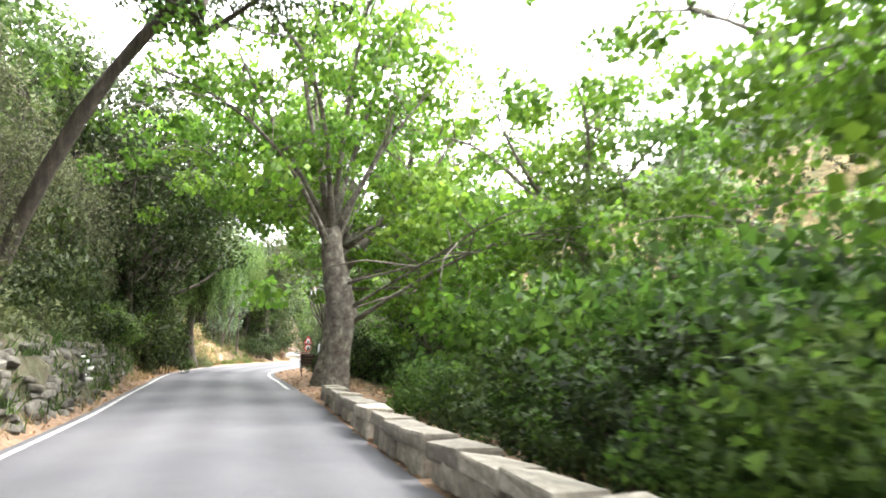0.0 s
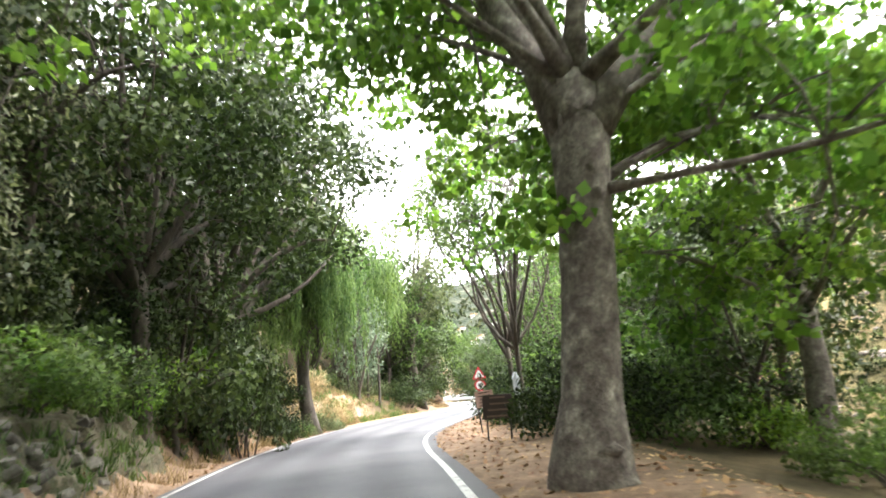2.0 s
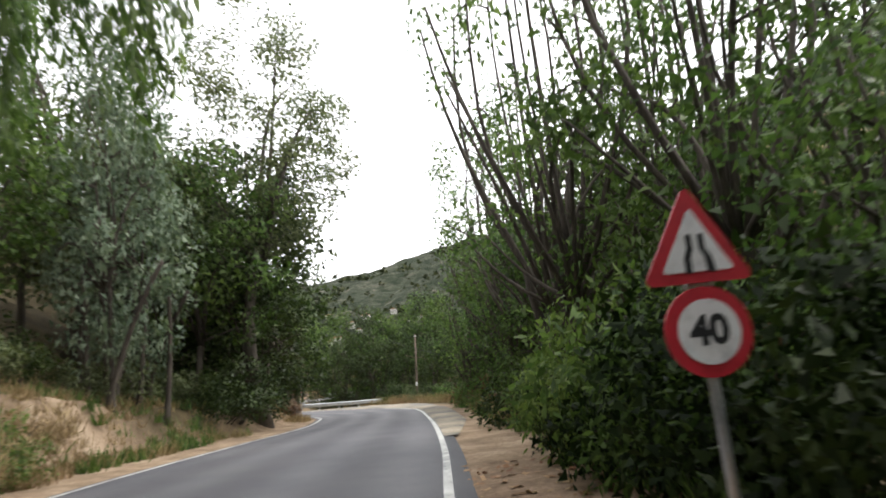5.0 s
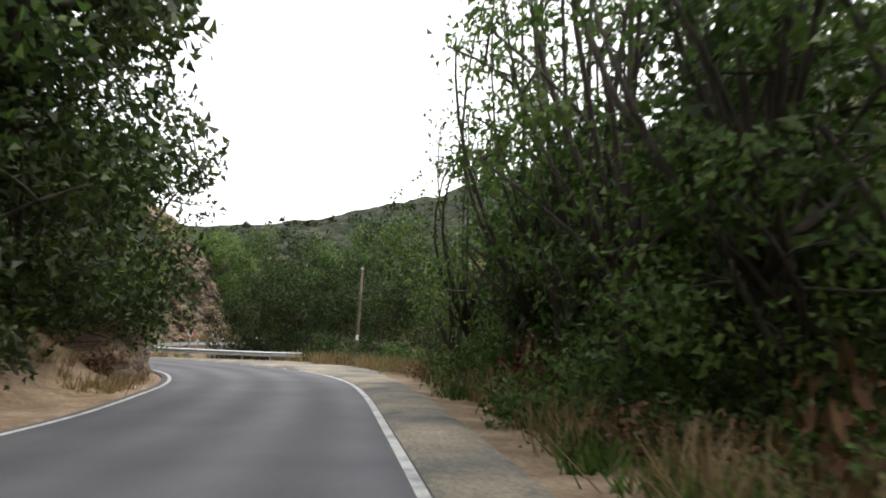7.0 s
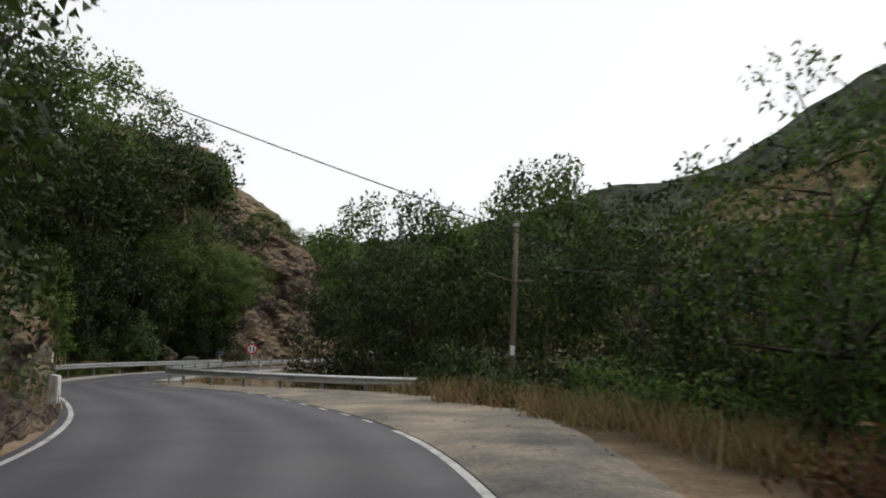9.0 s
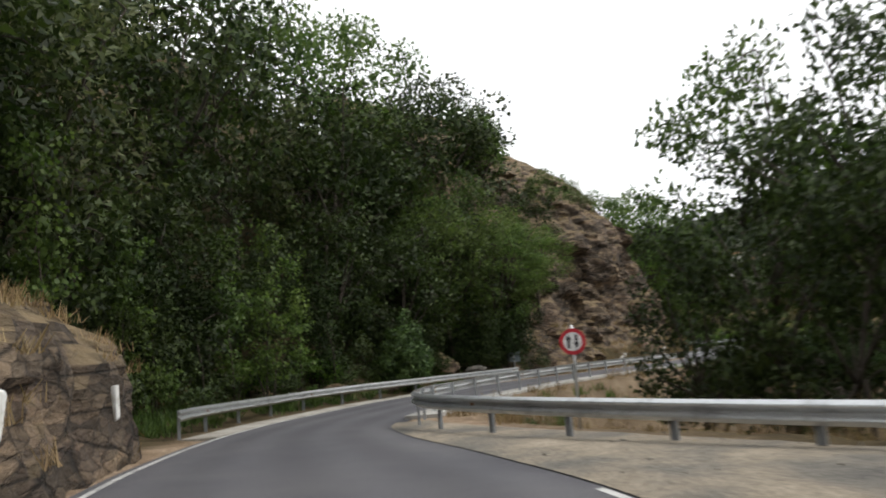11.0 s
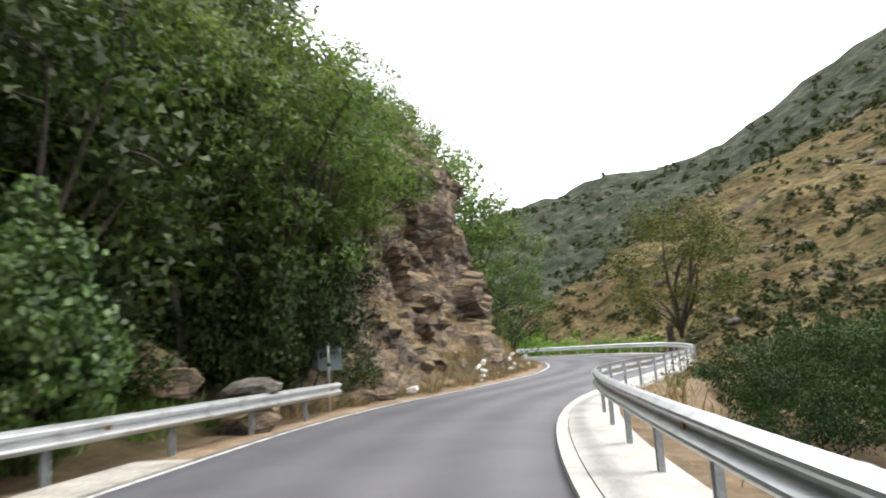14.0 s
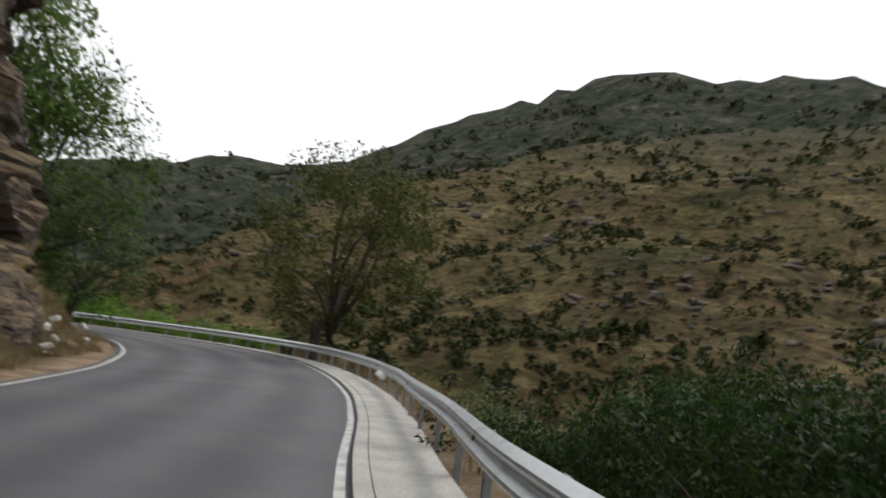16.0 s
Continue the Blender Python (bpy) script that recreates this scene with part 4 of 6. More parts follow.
def tree_kind(name, seed, height, radius, trunk_r, fork, crown_from, clumps, clump_r, per, leaf, leaf_w, bark, leaf_mat, droop=0.3, lean=(0, 0), limbs=9, spiky=False, stems=1, hollow=0.35):
    """The meshes of one tree: trunk, limbs and crown, at the origin."""
    rng = np.random.default_rng(seed)
    tr, lb = Shape(), Shape()
    top = np.array([lean[0], lean[1], fork])
    for s in range(stems):
        root = np.array([0, 0, -0.4]) + (rng.normal(size=3) * np.array([0.3, 0.3, 0]) if stems > 1 else 0)
        tip = top + (rng.normal(size=3) * np.array([0.7, 0.7, 0.3]) if stems > 1 else 0)
        pts = bend(root, tip, 0, rng, 9, 0.03)
        tr.tube(pts, [trunk_r * (1.45 if i == 0 else 1.18 if i == 1 else 1.0 - 0.035 * i + 0.05 * math.sin(i * 2.1)) for i in range(9)], 10, 0.12, seed + s)
    cz, hz = (height + crown_from) / 2, (height - crown_from) / 2
    cs, rs = [], []
    for i in range(clumps):
        d = unit(rng.normal(size=3))
        k = rng.uniform(hollow, 1.0) ** 0.5
        c = np.array([d[0] * radius * k, d[1] * radius * k, cz + d[2] * hz * k])
        if spiky:
            c[:2] *= 1 - 0.5 * max(0, (c[2] - cz) / hz)
        cs.append(c + np.array([lean[0], lean[1], 0]))
        rs.append(clump_r * rng.uniform(0.55, 1.25))
    order = rng.permutation(clumps)
    joints = []
    for i in order[:limbs]:
        start = top - np.array([0, 0, rng.uniform(0, 0.25) * fork])
        pts = bend(start, cs[i], 0.08 * height * rng.uniform(-0.3, 1), rng, 7)
        r0 = trunk_r * rng.uniform(0.32, 0.55)
        lb.tube(pts, [r0 * (1 - 0.14 * j) + 0.012 for j in range(7)], 5, 0.1, seed + int(i))
        joints += pts[2:]
    for i in order[limbs:limbs + int(clumps * 0.35)]:
        j = min(joints, key=lambda q: np.linalg.norm(q - cs[i]) + 0.4 * max(0, q[2] - cs[i][2]))
        pts = bend(j, cs[i], 0.1, rng, 4)
        lb.tube(pts, [0.035, 0.028, 0.02, 0.01], 3, 0, seed)
    crown = clumps_to_leaves(rng, np.array(cs), rs, per, leaf, leaf_w, droop, 0.75, 3)
    return [("trunk", tr.mesh(name + "_trunk", bark, True)), ("branchwork", lb.mesh(name + "_limbs", bark, True)), ("crown", quads(name + "_crown", crown[0], leaf_mat, crown[1]))]


def bush_kind(name, seed, radius, height, clumps, clump_r, per, leaf, leaf_w, leaf_mat, droop=0.1, stems=7, corners=4):
    rng = np.random.default_rng(seed)
    cs, rs = [], []
    for i in range(clumps):
        a, k = rng.uniform(0, 2 * math.pi), rng.uniform(0, 1) ** 0.5
        r = clump_r * rng.uniform(0.6, 1.3)
        dome = height * math.sqrt(max(0.05, 1 - (0.92 * k) ** 2)) * rng.uniform(0.75, 1.1)
        cs.append(np.array([radius * k * math.cos(a), radius * k * math.sin(a), max(r * 0.4, dome * rng.uniform(0.25, 1.0) - r * 0.3)]))
        rs.append(r)
    st = Shape()
    for i in range(stems):
        st.tube(bend((rng.normal() * 0.15, rng.normal() * 0.15, -0.3), cs[int(rng.integers(clumps))], 0.2, rng, 5), [0.045, 0.038, 0.03, 0.02, 0.008], 5, 0, seed)
    crown = clumps_to_leaves(rng, np.array(cs), rs, per, leaf, leaf_w, droop, 0.75, corners)
    return [("stalk", st.mesh(name + "_stalk", "bark", True)), ("crown", quads(name + "_crown", crown[0], leaf_mat, crown[1]))]


def plant(kind, name, label, category, x, y, turn=0.0, scale=1.0, group="", z=None, tall=1.0):
    base = ground_at(x, y) if z is None else z
    ob = thing(name, label, category, pose(x, y, base - 0.05, 0, 0, turn) @ Matrix.Diagonal((scale, scale, scale * tall, 1)), group)
    for pn, me in kind:
        part(pn, me, ob)
    return ob


K = dict(
    dark_bush=bush_kind("dark_bush", 11, 2.0, 2.6, 38, 0.6, 230, 0.17, 0.105, "dark_leaf", corners=3),
    leafy_bush=bush_kind("leafy_bush", 41, 2.0, 2.7, 46, 0.6, 270, 0.165, 0.09, "ivy_shade_leaf", 0.25, corners=3),
    olive_bush=bush_kind("olive_bush", 12, 1.9, 2.4, 36, 0.6, 210, 0.19, 0.09, "olive_leaf", corners=3),
    mid_bush=bush_kind("mid_bush", 13, 2.0, 2.5, 40, 0.58, 230, 0.165, 0.1, "mid_leaf", corners=3),
    bright_bush=bush_kind("bright_bush", 14, 1.5, 2.2, 34, 0.5, 300, 0.21, 0.075, "bright_leaf", 0.3),
    ivy_bush=bush_kind("ivy_bush", 15, 1.6, 3.4, 44, 0.5, 220, 0.16, 0.15, "dark_leaf", 0.4, corners=3),
    acacia_bush=bush_kind("acacia_bush", 29, 1.9, 3.2, 44, 0.62, 200, 0.19, 0.07, "acacia_leaf", 0.4),
    fig_bush=bush_kind("fig_bush", 16, 2.5, 3.0, 90, 0.55, 380, 0.125, 0.07, "cane_leaf", 0.35, corners=3),
    creeper=bush_kind("creeper", 19, 0.55, 7.5, 40, 0.42, 190, 0.15, 0.12, "acacia_leaf", 0.7, 3),
    ivy_mound=bush_kind("ivy_mound", 47, 1.15, 3.9, 120, 0.36, 620, 0.115, 0.11, "bright_ivy", 1.3, 4),
    ivy_column=bush_kind("ivy_column", 43, 0.6, 6.5, 46, 0.48, 240, 0.12, 0.1, "ivy_shade_leaf", 0.6, 3),
    plane_bush=bush_kind("plane_bush", 17, 2.4, 3.4, 64, 0.66, 170, 0.18, 0.16, "shade_leaf", 0.3, corners=3),
    straw_bush=bush_kind("straw_bush", 20, 1.1, 1.5, 26, 0.42, 330, 0.26, 0.022, "dry_grass", -0.7),
    rust_bush=bush_kind("rust_bush", 18, 1.0, 1.3, 18, 0.4, 260, 0.15, 0.07, "rust_leaf", 0.3),
    oak=tree_kind("oak", 21, 10.5, 3.8, 0.2, 3.2, 1.6, 72, 1.1, 70, 0.3, 0.195, "bark", "dark_leaf"),
    ash=tree_kind("ash", 22, 11.5, 3.5, 0.18, 3.0, 1.8, 72, 1.0, 70, 0.29, 0.185, "bark", "mid_leaf"),
    grey_tree=tree_kind("grey_tree", 23, 9.5, 3.0, 0.15, 2.4, 1.2, 58, 0.9, 84, 0.28, 0.12, "bark", "olive_leaf"),
    thin_tree=tree_kind("thin_tree", 24, 11.5, 2.8, 0.13, 2.8, 2.2, 70, 0.62, 120, 0.19, 0.1, "bark", "mid_leaf", limbs=18, stems=3),
    thicket=tree_kind("thicket", 37, 7.5, 2.3, 0.08, 1.6, 0.1, 78, 0.62, 190, 0.15, 0.055, "bark", "dusty_leaf", 0.2, limbs=12, stems=4),
    poplar=tree_kind("poplar", 25, 6.5, 1.4, 0.07, 2.0, 0.5, 50, 0.55, 200, 0.16, 0.09, "bark", "silver_leaf", limbs=6, spiky=True, stems=3),
    gum=tree_kind("gum", 26, 21, 4.4, 0.3, 8.0, 6.0, 92, 1.05, 140, 0.24, 0.14, "bark", "olive_leaf", limbs=14),
    tangle=tree_kind("tangle", 27, 8.5, 3.0, 0.12, 2.2, 0.4, 66, 0.85, 84, 0.25, 0.16, "bark", "dark_leaf", limbs=12, stems=3),
    forest=tree_kind("forest", 30, 8.0, 2.8, 0.13, 2.6, 0.8, 76, 0.7, 130, 0.19, 0.1, "bark", "mid_leaf", 0.5, limbs=12, stems=2),
    canopy=tree_kind("canopy", 28, 12.5, 5.0, 0.26, 4.5, 4.2, 125, 1.05, 105, 0.22, 0.155, "bark", "dark_leaf", limbs=16),
    acacia=tree_kind("acacia", 29, 9.5, 4.0, 0.2, 2.6, 1.7, 130, 0.85, 150, 0.22, 0.09, "bark", "acacia_leaf", 0.7, limbs=14),
)
LAB = dict(
    leafy_bush="thick bush with small drooping leaves, coloured dark for shade",
    acacia_bush="feathery light green shrub beside the sign",
    straw_bush="dry straw-coloured shrub on the sandy bank",
    ivy_mound="dense mound of glossy green ivy behind the rail",
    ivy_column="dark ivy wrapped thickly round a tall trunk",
    creeper="column of green creeper climbing the wooded bank",
    dark_bush="dense dark green bush on the shaded bank", olive_bush="dusty grey-green bush on the bank", mid_bush="leafy green bush at the roadside",
    bright_bush="bright green young shrub with long leaves", ivy_bush="dark ivy-covered mound of leaves", fig_bush="broad dark green bush below the guard rail",
    plane_bush="broad-leaved green undergrowth beside the road", oak="dark green broad-leaved tree on the hillside", ash="leafy green tree with a rounded crown",
    grey_tree="grey-green tree with a fine-leaved crown", thin_tree="slender tree with bare lower branches", poplar="silvery young poplar by the verge",
    thicket="dusty grey-green thicket rising from the bank",
    forest="leafy green tree with feathery branches",
    rust_bush="shrub with dead rust-brown leaves", canopy="dark tree spreading over the road, some added unseen for shade", acacia="large green tree with drooping feathery branches",
    gum="tall airy tree with clumped grey leaves", tangle="tangled dark tree wrapped in creepers")
CAT = {k: ("bush" if "bush" in k else "creeper" if k in ("creeper", "ivy_column", "ivy_mound") else "tree") for k in K}


def grow(kind, x, y, scale=1.0, tall=1.0, seed=0, z=None):
    return plant(K[kind], CAT[kind] if kind not in ("poplar",) else "poplar_tree", LAB[kind], CAT[kind], x, y, (x * 37 + y * 91 + seed * 53) % 360, scale, "roadside " + ("bushes" if "bush" in kind else "creepers" if kind in ("creeper", "ivy_column", "ivy_mound") else "trees"), z, tall)


def beside(y, off, left=True):
    """A place a given way outside the road's edge."""
    e = LEFT if left else RIGHT
    i = int(np.abs(e[:, 1] - y).argmin())
    t = e[min(i + 1, len(e) - 1)] - e[max(i - 1, 0)]
    t = t / np.linalg.norm(t)
    n = np.array([-t[1], t[0]]) * (1 if left else -1)
    return e[i] + n * off


def row(kinds, y0, y1, step, off0, off1, s0, s1, left, seed, tall=1.0, first=0.0):
    """Plants at uneven steps along the road, from the one past first on."""
    rng = np.random.default_rng(seed)
    y = y0
    while y < y1:
        p = beside(y + rng.uniform(-0.3, 0.3) * step, rng.uniform(off0, off1), left)
        kind, s, t = kinds[int(rng.integers(len(kinds)))], rng.uniform(s0, s1), tall * rng.uniform(0.9, 1.15)
        if y > first:
            grow(kind, p[0], p[1], s, t, seed)
        y += step


# the shaded bank of the first stretch
row(["olive_bush", "olive_bush", "olive_bush", "ivy_bush"], 18, 50, 2.0, 1.9, 2.8, 0.7, 1.0, True, 101, 1.0, 33)
row(["dark_bush", "mid_bush", "olive_bush"], 50, 73, 2.0, 1.9, 2.8, 0.7, 1.0, True, 141)
row(["thicket"], 18, 57, 2.3, 3.0, 4.2, 0.75, 1.0, True, 102, 1.0, 34)
row(["ivy_bush", "dark_bush", "ivy_bush", "thicket"], 50, 74, 1.9, 3.0, 4.4, 0.9, 1.15, True, 142, 1.6)
row(["thicket", "thicket", "ash"], 16, 60, 3.4, 5.5, 7.5, 1.0, 1.25, True, 145, 1.0, 34)
row(["tangle", "grey_tree", "tangle"], 60, 75, 3.4, 5.5, 7.5, 0.85, 1.05, True, 103)
row(["oak", "ash"], 24, 78, 7.5, 9, 12, 1.0, 1.2, True, 104, 1.0, 44)
for y, off, s, k in ((50, 6.0, 0.9, "ash"), (59, 3.4, 1.1, "canopy"), (43, 6.6, 0.9, "ash"), (71.5, 3.0, 0.95, "canopy")):
    p = beside(y, off)
    grow(k, p[0], p[1], s, 1.0, 2)
grow("canopy", -22.6, 65.6, 1.2, 0.95, 7)
grow("canopy", -21.6, 60.6, 1.05, 1.0, 9)
grow("canopy", -24.8, 70.4, 1.15, 1.0, 11)
grow("tangle", -22.3, 63.0, 0.9, 1.0, 3)
for dx, dy, t in ((0, 0, 2.3), (0.5, 0.9, 1.8), (-0.6, -0.8, 1.9)):
    grow("ivy_bush", -22.8 + dx, 65.8 + dy, 0.8, t, 5)
for x, y, s, t in ((-22.9, 58.6, 1.0, 1.0), (-21.6, 60.6, 0.9, 1.1), (-22.6, 65.6, 1.1, 1.0), (-24.8, 70.4, 1.0, 1.1), (-26.0, 71.6, 1.0, 1.0), (-23.4, 62.6, 0.9, 0.9), (-21.0, 56.4, 0.9, 0.9)):
    grow("ivy_column", x, y, s, t, 3)
# dry bank below the willow
for x, y, k, s in ((-27.9, 73.6, "olive_bush", 0.7), (-29.6, 76.0, "mid_bush", 1.1), (-30.0, 80.5, "grey_tree", 0.9), (-29.0, 71.0, "ash", 0.9)):
    grow(k, x, y, s, 1.0, 4)
for x, y, s in ((-26.8, 83.5, 1.1), (-27.6, 81.4, 1.2), (-27.2, 86.2, 0.9), (-28.4, 84.2, 1.3), (-28.0, 88.4, 1.0)):
    grow("straw_bush", x, y, s, 1.1, 2)
for x, y, s, k in ((-26.4, 82.6, 0.9, "straw_bush"), (-27.0, 84.6, 1.0, "straw_bush"), (-25.9, 80.6, 0.6, "olive_bush"), (-27.6, 86.8, 0.6, "mid_bush")):
    grow(k, x, y, s, 1.2, 6)
# undergrowth at the willow's foot, shade put into its darkest leaf colour
for x, y, s, t, k in ((-24.75, 75.4, 0.4, 1.0, "mid_bush"), (-25.2, 76.6, 0.5, 1.1, "olive_bush"), (-25.7, 74.6, 0.7, 1.1, "leafy_bush"), (-26.8, 76.2, 0.9, 1.2, "leafy_bush"), (-24.9, 73.2, 0.6, 1.1, "leafy_bush"), (-26.4, 79.6, 0.6, 1.0, "straw_bush"), (-25.6, 81.0, 0.45, 1.1, "olive_bush"), (-28.2, 74.4, 1.1, 1.3, "ivy_bush"), (-27.4, 77.8, 0.7, 1.0, "dark_bush")):
    grow(k, x, y, s, t, 6)
# past the willow
row(["dark_bush", "mid_bush", "olive_bush"], 90, 106, 2.4, 4.8, 6.2, 0.75, 1.0, True, 105)
row(["poplar"], 85, 99, 1.3, 3.8, 5.6, 1.1, 1.5, True, 106, 1.35, 93.5)
row(["grey_tree", "ash", "oak"], 84, 112, 3.4, 6.5, 9.0, 0.95, 1.15, True, 107)
row(["dark_bush", "tangle", "tangle"], 101, 121, 1.9, 2.2, 3.4, 0.85, 1.1, True, 108)
row(["dark_bush", "ivy_bush"], 121, 140, 2.4, 3.6, 5.0, 0.8, 1.1, True, 122)
row(["oak", "tangle"], 104, 142, 3.6, 5.6, 8.0, 0.9, 1.1, True, 109)
grow("gum", -26.8, 104.2, 1.03, 1.0, 3)
grow("thin_tree", -17.3, 114.2, 0.85, 1.0, 4)
for x, y, s, k in ((-28.4, 106.0, 1.1, "oak"), (-29.6, 110.0, 1.2, "oak"), (-29.0, 102.6, 1.0, "ash"), (-28.2, 113.6, 1.0, "tangle")):
    grow(k, x, y, s, 1.1, 7)
grow("gum", -33.0, 99.0, 0.85, 1.0, 5)
# below the road on the right
row(["dark_bush", "plane_bush"], 30, 44, 1.9, 2.2, 2.8, 0.35, 0.5, False, 151)
row(["plane_bush", "leafy_bush", "plane_bush"], 22, 39, 2.0, 2.9, 4.2, 0.75, 1.0, False, 111, 1.0, 30)
row(["plane_bush"], 26, 46, 2.2, 5.0, 7.5, 1.15, 1.45, False, 112, 1.0, 30)
row(["forest", "ash"], 34, 47, 4.5, 9.0, 11.5, 0.62, 0.72, False, 152)
row(["ash", "forest"], 34, 62, 6.5, 10.5, 14, 0.85, 1.0, False, 113, 1.0, 42)
for x, y, s, k in ((0.6, 47.2, 0.9, "ash"), (-1.4, 50.6, 0.85, "forest")):
    grow(k, x, y, s, 1.1, 8)
row(["bright_bush", "mid_bush", "plane_bush"], 48, 64, 2.8, 7.5, 10, 0.7, 1.0, False, 134)
row(["tangle", "forest", "oak"], 62, 76, 2.8, 7.5, 10.5, 0.62, 0.85, False, 135)
row(["leafy_bush", "mid_bush", "leafy_bush", "rust_bush"], 80, 117, 2.1, 3.0, 4.2, 0.75, 1.0, False, 114)
row(["thin_tree", "forest", "thin_tree", "thin_tree"], 79, 111, 3.4, 5.0, 7.0, 0.85, 1.1, False, 115)
row(["oak", "forest", "thin_tree"], 78, 112, 3.6, 9.0, 12.5, 0.9, 1.1, False, 116)
row(["rust_bush"], 80, 114, 8.0, 3.4, 4.4, 0.9, 1.2, False, 131, 1.9)
for x, y, k, s in ((-15.9, 112.6, "forest", 1.1), (-14.4, 115.2, "thin_tree", 1.0), (-13.4, 112.0, "forest", 1.1), (-13.0, 107.6, "oak", 0.95), (-11.6, 104.0, "forest", 1.2), (-12.6, 99.5, "oak", 0.95)):
    grow(k, x, y, s, 1.1, 5)
for y, off, s in ((83.0, 4.6, 1.15), (87.5, 5.2, 1.1), (85.5, 2.6, 0.95), (89.5, 2.9, 1.1), (103.0, 3.9, 1.15), (106.5, 4.4, 1.2), (109.5, 4.2, 1.05), (100.0, 4.6, 1.2)):
    p = beside(y, off, False)
    grow("thin_tree", p[0], p[1], s, 1.1, 3)
for x, y, s, k in ((-11.6, 121.6, 0.95, "ash"), (-3.0, 114.0, 1.1, "oak")):
    grow(k, x, y, s, 1.05, 6)
row(["mid_bush", "leafy_bush", "acacia_bush"], 63, 77, 2.2, 4.6, 6.6, 0.85, 1.1, False, 132)
row(["forest", "forest", "ash"], 102, 113, 2.4, 5.0, 7.5, 0.75, 0.95, False, 147)
# the dark bushes round the sign carry its deep shade in their colour
for x, y, k, s in ((-14.0, 74.0, "leafy_bush", 0.95), (-13.8, 77.5, "leafy_bush", 1.05), (-12.9, 71.6, "leafy_bush", 0.9), (-14.6, 80.6, "leafy_bush", 0.95), (-12.2, 75.0, "leafy_bush", 1.2), (-15.2, 84.0, "acacia_bush", 0.85), (-14.9, 80.2, "acacia_bush", 0.75), (-14.3, 82.0, "acacia_bush", 1.1), (-11.4, 67.6, "leafy_bush", 1.0), (-10.8, 64.0, "leafy_bush", 1.0)):
    grow(k, x, y, s, 1.1, 3)
# in the ravine inside the bend
for x, y, k, top in ((-31.4, 149.6, "ash", 11.0), (-28.2, 148.6, "oak", 10.4), (-25.6, 146.0, "ash", 9.4), (-27.5, 153, "oak", 10.4), (-23, 151, "ash", 12.2), (-21.2, 145.5, "oak", 11.2), (-20.0, 140.5, "ash", 10.2), (-26.6, 141.8, "tangle", 6.6), (-20.8, 136.8, "tangle", 5.8), (-30.8, 145.6, "tangle", 7.0), (-24.0, 143.6, "tangle", 7.4), (-17.2, 137.0, "oak", 7.6), (-16.4, 145, "ash", 9.0), (-15.2, 132.0, "oak", 5.2), (-11.5, 136, "ash", 5.4), (-29.4, 143.6, "tangle", 5.2), (-23.4, 140.2, "tangle", 6.0), (-33.0, 146.2, "tangle", 5.0)):
    grow(k, x, y, (top + 1.3) / (1.25 * {"ash": 11.5, "oak": 10.5, "tangle": 8.5}[k]), 1.25, 0, -1.3)
for x, y, s in ((-15.8, 126.5, 0.9), (-13.0, 122.8, 0.9), (-17.0, 129.2, 0.85)):
    grow("dark_bush", x, y, s, 1.1, 3)
grow("thin_tree", -12.6, 118.6, 0.75, 1.0, 2)
grow("forest", -15.6, 119.4, 0.62, 1.0, 3)
grow("forest", -15.7, 123.8, 0.95, 1.1, 5)
grow("forest", -13.6, 126.2, 0.85, 1.1, 9)
for x, y, s in ((-16.2, 128.8, 0.62), (-14.2, 126.8, 0.62), (-13.2, 123.6, 0.6), (-17.0, 132.4, 0.72)):
    grow("tangle", x, y, s, 1.15, 8, -0.6)
for x, y, s in ((-20.6, 134.0, 0.7), (-23.2, 133.6, 0.7), (-20.0, 131.6, 0.75)):
    grow("leafy_bush", x, y, s, 1.3, 4)
row(["mid_bush", "olive_bush", "dark_bush"], 117, 131, 1.9, 5.6, 7.6, 0.7, 1.0, False, 117)
row(["straw_bush", "rust_bush", "olive_bush"], 112, 134, 1.6, 1.5, 2.4, 0.6, 0.9, True, 149)
# the wooded bank round the bend
row(["dark_bush", "ivy_bush"], 138, 160, 2.4, 3.3, 4.2, 0.6, 0.85, True, 118)
row(["ivy_bush"], 138, 160, 2.3, 5.6, 7.2, 1.0, 1.3, True, 144, 1.25)
row(["tangle", "ivy_bush", "dark_bush", "tangle"], 138, 163, 2.4, 4.2, 6.0, 0.9, 1.15, True, 119)
row(["oak", "tangle", "oak", "grey_tree"], 136, 168, 2.8, 7, 10, 1.25, 1.6, True, 120)
row(["oak", "ash"], 138, 172, 5.5, 12, 17, 1.4, 1.65, True, 121, 1.0, 145)
row(["creeper", "creeper", "ivy_column"], 138, 154, 2.0, 2.7, 3.6, 0.8, 1.25, True, 143)
row(["mid_bush", "rust_bush", "bright_bush"], 140, 154, 4.0, 3.5, 4.2, 0.6, 0.9, True, 133, 1.3)
grow("acacia", -51.6, 163.2, 1.0, 1.05, 7, 1.2)
# dark bushes added in place of the deep shade behind the rail
for x, y, s in ((-50.7, 159.4, 0.75), (-50.3, 156.4, 0.7), (-52.4, 162.0, 1.0)):
    grow("leafy_bush", x, y, s, 1.1, 2)
grow("tangle", -51.2, 158.8, 1.0, 1.0, 2, 0.8)
grow("tangle", -50.9, 164.6, 1.1, 1.0, 6, 1.0)
grow("oak", -52.6, 166.2, 1.0, 1.0, 4, 1.4)
grow("acacia", -52.2, 166.4, 1.0, 1.3, 1, 1.6)
grow("acacia", -49.3, 166.4, 1.0, 1.0, 2, 1.7)
